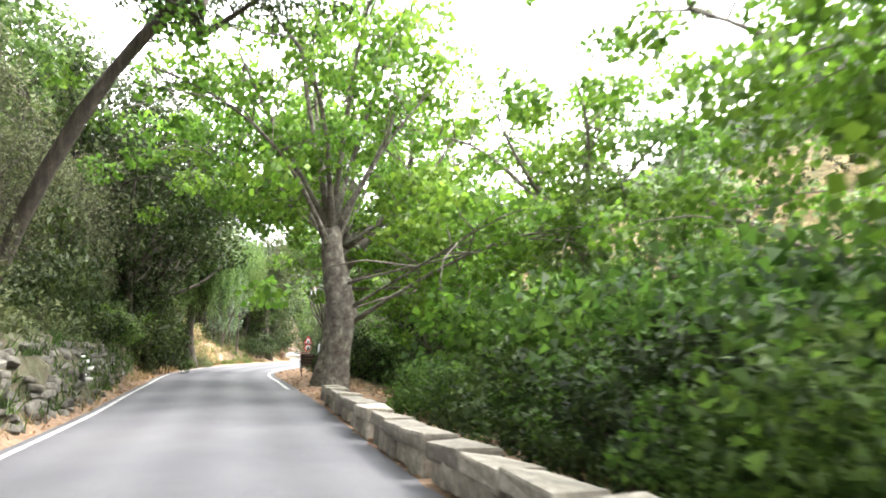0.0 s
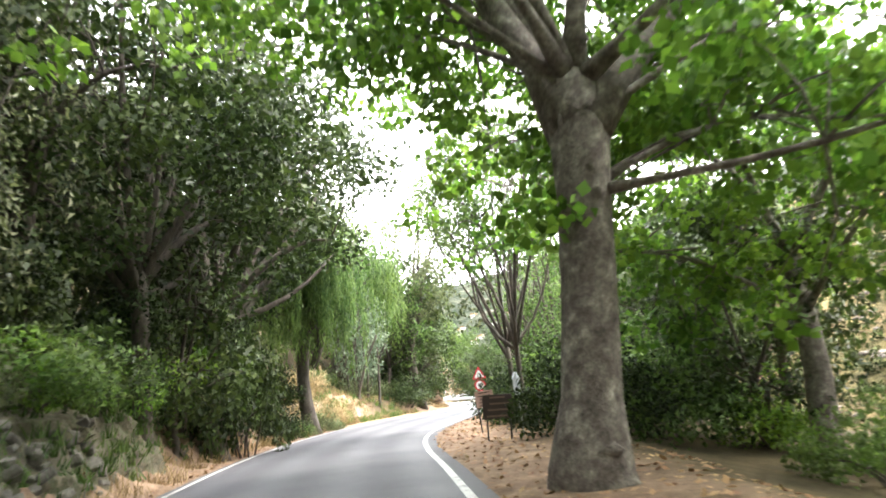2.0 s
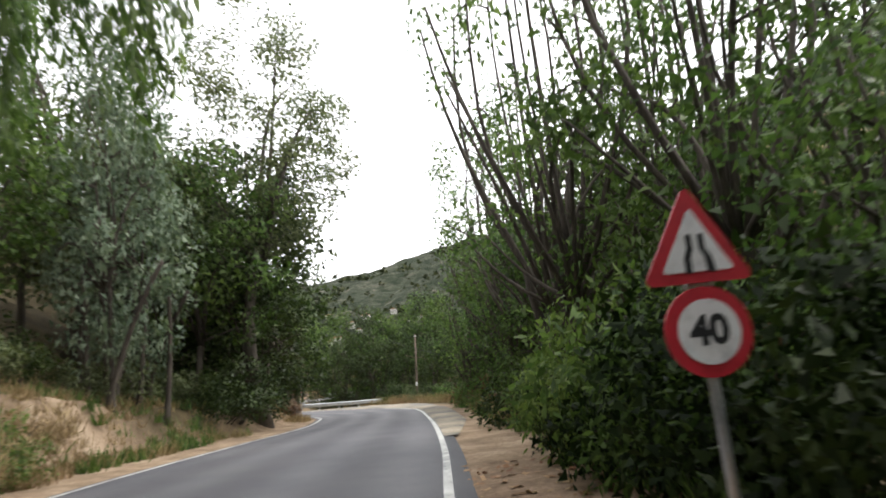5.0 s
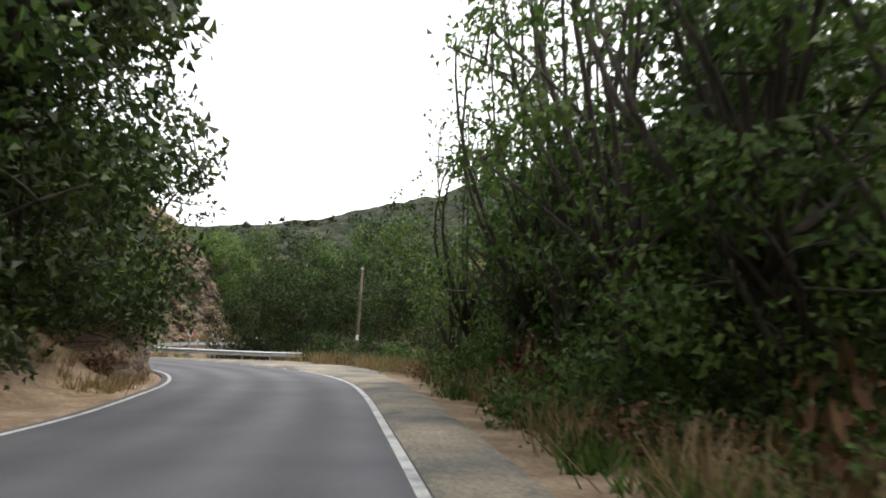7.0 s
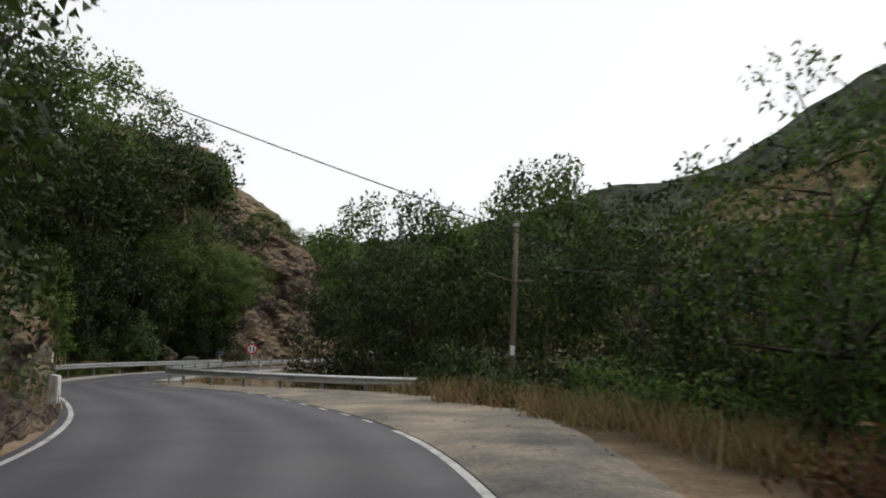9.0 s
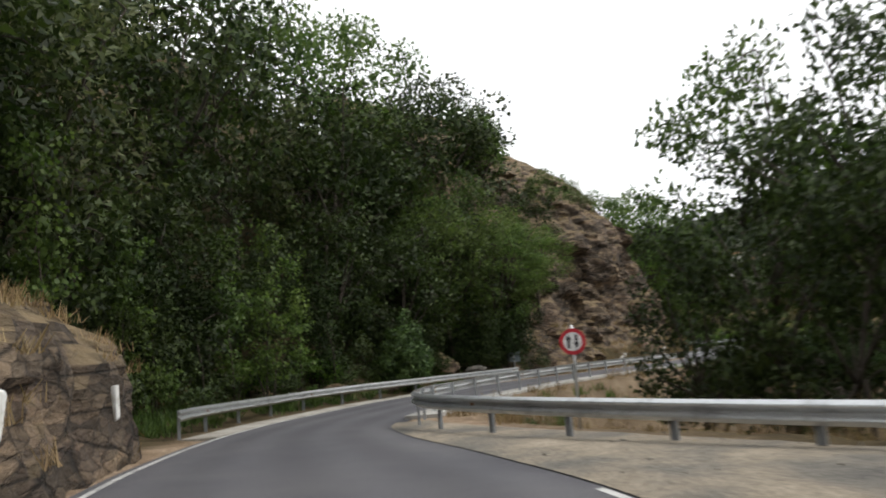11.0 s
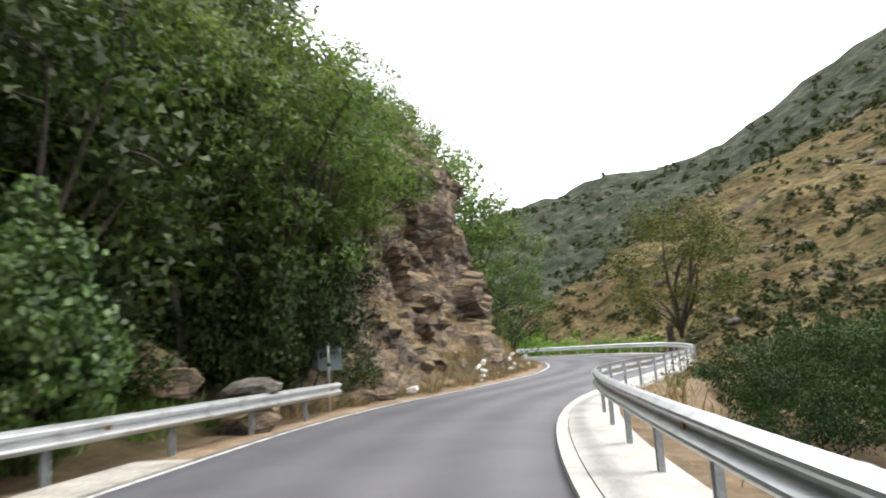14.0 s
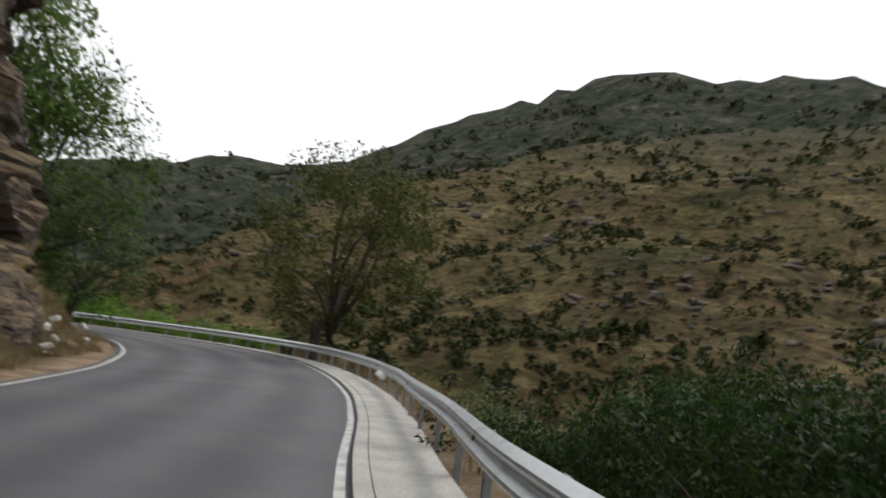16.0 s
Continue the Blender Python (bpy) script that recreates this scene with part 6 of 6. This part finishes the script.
def utility_pole():
    x, y = -22.2, 132.2
    z = ground_at(x, y)
    p = thing("utility_pole", "weathered wooden pole with a white plate", "utility pole", pose(x, y, z, 0, 2.5, 0))
    part("shaft", Shape().tube([(0, 0, -0.5), (0, 0, 2), (0, 0, 3.8), (0, 0, 5.75 - z)], [0.1, 0.09, 0.08, 0.07], 12).mesh("shaft", "wood_pole", True), p)
    part("plate", Shape().box((0.14, 0.015, 0.3), Matrix.Translation((0, -0.13, 1.6 - z)), 0.004).mesh("plate", "white"), p, "small white plate")
    part("arm", Shape().tube([(-0.9, -0.05, 4.45), (0.0, -0.1, 4.2), (0.6, -0.06, 4.25)], [0.025] * 3, 6).mesh("arm", "wood_pole"), p)
    part("bracket", Shape().box((0.2, 0.08, 0.1), Matrix.Translation((0, -0.1, 5.6 - z)), 0.01).mesh("bracket", "galv"), p)
    for name, a, b, sag in (("overhead_cable", (-15, 126.3, 1.95), (-58, 124, 20.45), 1.0), ("overhead_cable", (-22.1, 132.3, 4.35), (-6, 139, 5.0), 0.5)):
        a, b = np.array(a), np.array(b)
        pts = [a * (1 - u) + b * u - np.array([0, 0, sag * 4 * u * (1 - u)]) for u in np.linspace(0, 1, 24)]
        ob = thing(name, "black overhead cable sagging across the road", "cable", tuple(a), "overhead cables")
        part("strand", Shape().tube([q - a for q in pts], [0.016] * 24, 5).mesh("strand", "cable"), ob)


utility_pole()


def boulder_mesh(name, seed, size, rough, material):
    bm = bmesh.new()
    bmesh.ops.create_icosphere(bm, subdivisions=2, radius=1)
    for v in bm.verts:
        n = 1 + rough * noise.noise(v.co * 1.3 + Vector((seed, seed * 2, 0))) + rough * 0.4 * noise.noise(v.co * 3.1 + Vector((0, seed, seed)))
        v.co = Vector((v.co.x * size[0], v.co.y * size[1], v.co.z * size[2])) * n
    me = bpy.data.meshes.new(name)
    bm.to_mesh(me)
    bm.free()
    me.materials.append(M[material])
    return me


def block_mesh(seed, l, w, h, material):
    """A hewn stone: a bevelled block with uneven faces."""
    bm = bmesh.new()
    bmesh.ops.create_cube(bm, size=1)
    bmesh.ops.scale(bm, vec=(l, w, h), verts=bm.verts)
    bmesh.ops.bevel(bm, geom=list(bm.edges), offset=0.045, segments=2, affect="EDGES", profile=0.6)
    for v in bm.verts:
        v.co += Vector([noise.noise(v.co * 3 + Vector((seed * 5 + k * 11, seed, k))) for k in range(3)]) * 0.075
    me = bpy.data.meshes.new("stone")
    bm.to_mesh(me)
    bm.free()
    me.materials.append(M[material])
    return me


def parapet():
    """Low masonry parapet in lengths with gaps, each a capstone course on rough stones."""
    line = smooth_line([(6.5, 8), (0.5, 23), (-2.9, 29.5), (-5.5, 36.5), (-7.3, 42.2), (-8.75, 47.0)], 0.1)
    s = np.arange(len(line)) * 0.1
    cap = [block_mesh(k, 1.06, 0.5, 0.2, "stone") for k in range(4)]
    low = [block_mesh(10 + k, 0.5, 0.42, 0.3, "stone") for k in range(5)]
    end = len(line) - 8
    rnd = random.Random(3)
    n = 0
    while end > 60 and n < 9:
        count = (2, 3, 2, 3, 3, 2, 3, 3, 3)[n]
        start = end - int(count * 10.6)
        if start < 0:
            break
        p = line[(start + end) // 2]
        z = float(road_z(p[1])) + 0.02
        d = line[end] - line[start]
        a = math.degrees(math.atan2(d[1], d[0]))
        wall = thing("parapet", "low pale stone parapet with rounded capstones", "parapet", pose(p[0], p[1], z, 0, 0, a), "parapet blocks")
        span = float(np.linalg.norm(d))
        for k in range(count):
            x = -span / 2 + (k + 0.5) * span / count
            part("capstone", cap[rnd.randrange(4)], wall, "", pose(x, 0, 0.37 + rnd.uniform(-0.02, 0.02), rnd.uniform(-2, 2), rnd.uniform(-2, 2), rnd.uniform(-2, 2)))
            for j in (-0.25, 0.25):
                part("stone", low[rnd.randrange(5)], wall, "", pose(x + j, rnd.uniform(-0.03, 0.03), 0.15, 0, 0, rnd.uniform(-4, 4)))
        end = start - (3, 4, 5, 3, 4, 5, 3, 4, 4)[n]
        n += 1


parapet()

# whitewashed stones that mark the bends
for n, (x, y, z, sx, sz) in enumerate(((-46.45, 171.1, 0.2, 0.3, 0.17), (-46.6, 171.7, 0.12, 0.22, 0.12), (-44.5, 177.2, 0.1, 0.27, 0.12), (-44.6, 177.2, 0.3, 0.24, 0.11), (-44.5, 177.3, 0.5, 0.27, 0.1), (-44.62, 177.25, 0.68, 0.22, 0.12), (-44.55, 177.4, 0.86, 0.25, 0.11), (-43.4, 184.4, 0.12, 0.22, 0.13), (-43.5, 184.5, 0.36, 0.25, 0.12), (-43.42, 184.45, 0.6, 0.2, 0.13), (-43.52, 184.55, 0.85, 0.23, 0.12), (-43.45, 184.5, 1.08, 0.19, 0.13), (-14.5, 44.6, 0.92, 0.14, 0.07), (-14.53, 44.62, 1.06, 0.16, 0.07), (-14.48, 44.6, 1.2, 0.15, 0.08), (-14.56, 44.63, 1.36, 0.13, 0.07), (-14.6, 44.64, 1.5, 0.14, 0.07), (-42.75, 189.8, 0.35, 0.2, 0.3), (-42.8, 189.9, 0.85, 0.17, 0.24), (-35.27, 181.43, 0.64, 0.24, 0.2))):
    daub = tagged(new("whitewashed_stone", block_mesh(n + 3, sx * 1.15, sx * 0.7, sz * 1.05, "whitewash")), "rough stone daubed with white paint as a marker", "stone", "whitewashed marker stones")
    daub.matrix_basis = pose(x + 0.08 * math.sin(n * 2.3), y, z, 14 * math.sin(n * 1.7), 22 * math.sin(n * 2.9), n * 47)
for n, (x, y, z, sx, sz) in enumerate(((-34.15, 126.5, 1.15, 0.17, 0.34), (-36.95, 130.75, 1.25, 0.12, 0.3), (-31.0, 123.0, 0.8, 0.14, 0.3), (-39.6, 133.9, 1.2, 0.1, 0.27))):
    tagged(new("painted_marker", block_mesh(n + 23, sx * 1.5, sx * 0.8, sz * 2, "whitewash")), "upright marker stone painted white on the bank", "stone", "painted marker stones").location = (x, y, z)

# loose boulders below the left rail and at the foot of the cliff
rnd = random.Random(12)
BOULDERS = [boulder_mesh("boulder", 40 + k, (0.6, 0.45, 0.32), 0.45, "rock") for k in range(4)]
tagged(new("flat_boulder", boulder_mesh("flat_boulder", 71, (0.66, 0.5, 0.2), 0.4, "rubble")), "flat slab of rock lying on the fallen stones", "boulder", "fallen boulders").matrix_basis = pose(-48.15, 161.5, 0.82, 4, -6, 20)
for x, y, s in ((-48.2, 161.5, 1.25), (-50.4, 158.2, 1.5), (-50.4, 161.6, 1.7), (-51.2, 162.6, 2.4), (-49.6, 155.0, 1.0), (-49.9, 151.6, 1.1), (-48.9, 163.2, 1.2), (-50.2, 147.5, 1.2), (-47.6, 167.8, 0.9), (-47.1, 169.6, 0.6), (-46.5, 173.3, 0.7), (-45.8, 175.6, 0.5), (-43.1, 187.2, 0.6)):
    b = tagged(new("boulder", BOULDERS[rnd.randrange(4)]), "brown boulder fallen at the roadside", "boulder", "fallen boulders")
    b.matrix_basis = pose(x, y, ground_at(x, y) + 0.12 * s, rnd.uniform(-15, 15), rnd.uniform(-15, 15), rnd.uniform(0, 360)) @ Matrix.Diagonal((s, s, s, 1))


# ---- ground cover ----
def tufts(name, label, places, height, spread_r, count, material, seed, width=0.012):
    rng = np.random.default_rng(seed)
    q = []
    for x, y, z in places:
        n = int(count * rng.uniform(0.6, 1.4))
        root = np.stack([x + rng.normal(size=n) * spread_r, y + rng.normal(size=n) * spread_r, np.full(n, z - 0.03)], 1)
        lean = rng.normal(size=(n, 3)) * 0.35
        lean[:, 2] = 1
        h = height * rng.uniform(0.4, 1.2, (n, 1))
        sd = unit(rng.normal(size=(n, 3)) * np.array([1, 1, 0])) * width
        mid = root + unit(lean) * h * 0.55
        tip = root + unit(lean + rng.normal(size=(n, 3)) * np.array([0.3, 0.3, 0])) * h
        q.append(np.stack([root - sd, root + sd, tip + sd * 0.3, tip - sd * 0.3], 1))
    tagged(new(name, quads(name, np.concatenate(q), material)), label, "grass", kind="stuff")


def strip(n, y0, y1, off0, off1, left, seed):
    rng = np.random.default_rng(seed)
    pts = np.array([beside(rng.uniform(y0, y1), rng.uniform(off0, off1), left) for _ in range(n)])
    z = ground(pts[:, 0], pts[:, 1])
    return [(a[0], a[1], c) for a, c in zip(pts, z)]


tufts("dry_grass", "straw-coloured dry grass along the verges", strip(160, 30, 80, 0.5, 1.8, True, 1) + strip(560, 73, 100, 1.4, 7.5, True, 2) + strip(260, 108, 136, 0.5, 3.0, True, 3) + strip(190, 164, 196, 0.6, 3.2, True, 4) + strip(120, 138, 182, 1.3, 5.5, False, 28), 0.38, 0.14, 36, "dry_grass", 5)
tufts("tall_dry_grass", "tall dry grass at the edge of the drop", strip(230, 110, 131.5, 3.4, 6.5, False, 6) + strip(60, 133, 142, 4.4, 6.0, False, 7) + strip(34, 139, 166, 1.8, 5.0, False, 8) + strip(40, 176, 200, 1.7, 3.2, False, 18) + strip(60, 84, 112, 1.8, 3.0, False, 15) + strip(110, 74, 92, 2.6, 7.0, True, 38), 0.75, 0.2, 34, "dry_grass", 9, 0.014)
tufts("green_weeds", "green weeds at the roadside", strip(240, 72, 100, 1.6, 5.5, True, 10) + strip(150, 139, 162, 1.9, 3.0, True, 11) + strip(26, 141, 182, 1.6, 4.5, False, 12) + strip(90, 78, 110, 1.8, 3.4, False, 16), 0.42, 0.16, 30, "mid_leaf", 13, 0.025)


def lay_by_stones():
    """Small loose stones scattered over the gravel."""
    rng = np.random.default_rng(77)
    v, f = [], []
    for _ in range(140):
        y = rng.uniform(119, 137)
        p = beside(y, 0.25 + rng.uniform(0, 1) * float(np.interp(y, [119, 126, 131, 137], [2.0, 4.0, 4.6, 2.4])), False)
        s = rng.uniform(0.01, 0.032) * (1.6 if rng.random() < 0.08 else 1)
        z = float(road_z(p[1])) + 0.065
        n = len(v)
        for k in range(5):
            a = 2 * math.pi * k / 5 + rng.uniform(-0.4, 0.4)
            v.append((p[0] + s * 1.2 * math.cos(a), p[1] + s * math.sin(a), z - 0.03))
        for k in range(5):
            a = 2 * math.pi * k / 5 + rng.uniform(-0.4, 0.4)
            v.append((p[0] + s * 0.7 * math.cos(a), p[1] + s * 0.6 * math.sin(a), z + s * rng.uniform(0.4, 0.8)))
        f += [(n + k, n + (k + 1) % 5, n + 5 + (k + 1) % 5, n + 5 + k) for k in range(5)] + [tuple(n + 5 + k for k in range(5))]
    tagged(new("loose_stones", data("loose_stones", v, f, "stone")), "small loose stones scattered on the gravel", "stones", kind="stuff")


lay_by_stones()
tufts("trodden_straw", "short trodden straw on the gravel", strip(150, 126, 138, 1.2, 4.2, False, 61), 0.07, 0.2, 22, "dry_grass", 62, 0.008)


def ledges(ob, n, seed, least=0.45):
    """Places on the flatter ledges of a rock face."""
    fs = [f for f in ob.data.polygons if f.normal.z > least and f.center.z > 0.3]
    rnd = random.Random(seed)
    return [tuple(rnd.choice(fs).center) for _ in range(n)]


tufts("ledge_grass", "straw tufts on the ledges of the rock", ledges(CLIFF, 420, 21) + [q for q in ledges(CLIFF, 1500, 25, 0.2) if q[2] < 3.4][:420] + ledges(BANK, 160, 22), 0.34, 0.16, 30, "dry_grass", 23, 0.012)


tufts("bank_weeds", "weeds and dry stalks on the mossy stone bank", ledges(STONES, 300, 26, 0.15), 0.3, 0.16, 26, "mid_leaf", 27, 0.02)


def litter():
    rng = np.random.default_rng(14)
    pts = np.array(strip(5200, 28, 84, 0.15, 4.2, False, 17) + strip(1200, 30, 74, 0.1, 1.2, True, 18))
    pts[:, 2] += 0.02
    n = len(pts)
    sd = unit(rng.normal(size=(n, 3)) * np.array([1, 1, 0.25]))
    ot = unit(np.cross(sd, np.array([0, 0, 1.0])) + rng.normal(size=(n, 3)) * 0.2)
    s = rng.uniform(0.03, 0.085, (n, 1))
    tagged(new("fallen_leaves", quads("fallen_leaves", np.stack([pts - sd * s, pts - ot * s * 0.7, pts + sd * s, pts + ot * s * 0.7], 1), "litter")), "brown plane leaves fallen on the verge", "leaves", kind="stuff")


litter()


def hillside_scrub():
    """Round dark bushes dotted over the far slopes."""
    rng = np.random.default_rng(19)
    count = 15000
    deg = rng.uniform(-32, 76, count)
    az = np.radians(deg)
    far = np.interp(deg, [-60, -25, 0, 20, 40, 70], [1400, 1400, 1400, 1250, 1080, 1080])
    r = 84 * (far / 84) ** rng.uniform(0, 1, count) ** 0.75
    x, y = -38 + r * np.sin(az), 150 + r * np.cos(az)
    z = ground(x, y)
    thick = np.array([noise.fractal(Vector((a * 0.014, b * 0.014, 4)), 0.9, 2.1, 4) for a, b in zip(x, y)])
    keep = rng.uniform(0, 1, count) < np.clip(0.55 + 0.8 * thick, 0.15, 1)
    q, out = [], []
    for a, b, c, rr in zip(x[keep], y[keep], z[keep], r[keep]):
        s = (0.6 + 0.0036 * rr) * (0.45 + 1.9 * rng.uniform(0, 1) ** 2.5)
        n = 34 if rr < 160 else 24 if rr < 420 else 11
        d = unit(rng.normal(size=(n, 3)))
        d[:, 2] = np.abs(d[:, 2])
        p = np.array([a, b, c + 0.25 * s]) + d * s * rng.uniform(0.3, 0.8, (n, 1)) * np.array([0.85, 0.85, 1.15])
        q.append(blades(rng, p, d, (0.85 if rr > 420 else 0.55) * s, (0.75 if rr > 420 else 0.5) * s, -0.1, 3))
        out.append(unit(d + np.array([0, 0, 0.3])))
    tagged(new("hillside_scrub", quads("hillside_scrub", np.concatenate(q), "shrub_leaf", np.concatenate(out))), "dark scrub scattered over the dry slopes", "scrub", kind="stuff")


hillside_scrub()


def terrace_wall(x0, x1, y, bow, seed):
    """A low drystone wall holding up a field on the slope."""
    rnd = random.Random(seed)
    n = int((x1 - x0) / 1.7)
    w = thing("terrace_wall", "low ochre drystone wall of a hillside terrace", "stone wall", (x0, y, 0), "terrace walls")
    sh = Shape()
    for k in range(n):
        u = k / (n - 1)
        x, yy = x0 + (x1 - x0) * u, y + bow * 4 * u * (1 - u)
        z = ground_at(x, yy)
        for c in range(3):
            sh.box((rnd.uniform(1.4, 1.9), 1.0, 0.8), pose(x - x0 + rnd.uniform(-0.1, 0.1), yy - y + rnd.uniform(-0.1, 0.1), z - 0.3 + 0.75 * c, rnd.uniform(-4, 4), rnd.uniform(-4, 4), rnd.uniform(-8, 8)), 0.06)
    part("stonework", sh.mesh("stonework", "terrace_stone"), w)


for n, (x0, x1, y, bow) in enumerate(((-42, -12, 442, 3), (-46, -8, 448, 3), (-44, -16, 455, 3), (-38, -2, 462, 3), (-40, -14, 470, 3), (-14, 14, 452, 3))):
    terrace_wall(x0, x1, y, bow, n)


def rock_outcrops():
    """Weathered rock breaking through the dry slopes."""
    rnd = random.Random(31)
    sh = Shape()
    for n in range(1500):
        deg = rnd.uniform(-8, 74)
        r = 90 * (620 / 90) ** rnd.random()
        x, y = -38 + r * math.sin(radians(deg)), 150 + r * math.cos(radians(deg))
        if noise.noise(Vector((x * 0.02, y * 0.02, 8.1))) < 0.08:
            continue
        z = ground_at(x, y)
        s = (0.5 + 0.004 * r) * rnd.uniform(0.5, 1.5)
        for k in range(2):
            sh.box((s * rnd.uniform(1.2, 2.8), s * rnd.uniform(0.8, 1.6), s * rnd.uniform(0.5, 1.1)), pose(x + rnd.uniform(-s, s), y + rnd.uniform(-s, s), z + 0.1 * s, rnd.uniform(-25, 25), rnd.uniform(-25, 25), rnd.uniform(0, 180)), s * 0.25)
    tagged(new("rock_outcrops", sh.mesh("rock_outcrops", "outcrop")), "grey rock breaking through the dry hillside", "rock", kind="stuff")


rock_outcrops()


def village():
    """White houses far off on the mountainside."""
    rng = random.Random(8)
    for n in range(24):
        az = radians(rng.uniform(-13, -2))
        r = rng.uniform(640, 930)
        x, y = -38 + r * math.sin(az), 150 + r * math.cos(az)
        z = ground_at(x, y)
        w, d, h = rng.uniform(5, 10), rng.uniform(5, 8), rng.uniform(3, 4.6)
        hs = thing("house", "small white house far off on the mountainside", "house", pose(x, y, z - 1.5, 0, 0, rng.uniform(-25, 25)), "far village houses")
        part("wall", Shape().box((w, d, h + 3), Matrix.Translation((0, 0, h / 2)), 0.05).mesh("wall", "concrete"), hs)
        for k in (-0.28, 0.0, 0.28):
            part("window", Shape().box((0.9, 0.12, 1.1), Matrix.Translation((k * w, -d / 2, h * 0.6)), 0.02).mesh("window", "black"), hs)
        rf = Shape()
        rf.prism([(-w / 2 - 0.4, 0), (w / 2 + 0.4, 0), (0, 1.8)], d + 0.8, Matrix.Translation((0, -d / 2 - 0.4, h + 1.5)))
        part("roof", rf.mesh("roof", "litter"), hs)


village()


# ---- single stones of the dark bank ----
def bank_stones():
    """Rubble lying on the face of the stone bank, each stone bedded in it."""
    rnd = random.Random(31)
    kinds = [block_mesh(60 + k, rnd.uniform(0.22, 0.36), rnd.uniform(0.2, 0.3), rnd.uniform(0.14, 0.22), "rubble") for k in range(7)]
    faces = [f for f in STONES.data.polygons if 32 < f.center.y < 57 and 0.2 < f.center.z < 1.75]
    for f in rnd.sample(faces, 290):
        k = rnd.uniform(0.6, 1.25)
        part("stone", kinds[rnd.randrange(7)], STONES, "", pose(*(f.center + f.normal * 0.02), rnd.uniform(-25, 25), rnd.uniform(-25, 25), rnd.uniform(0, 360)) @ Matrix.Diagonal((k, k, k, 1)))


bank_stones()
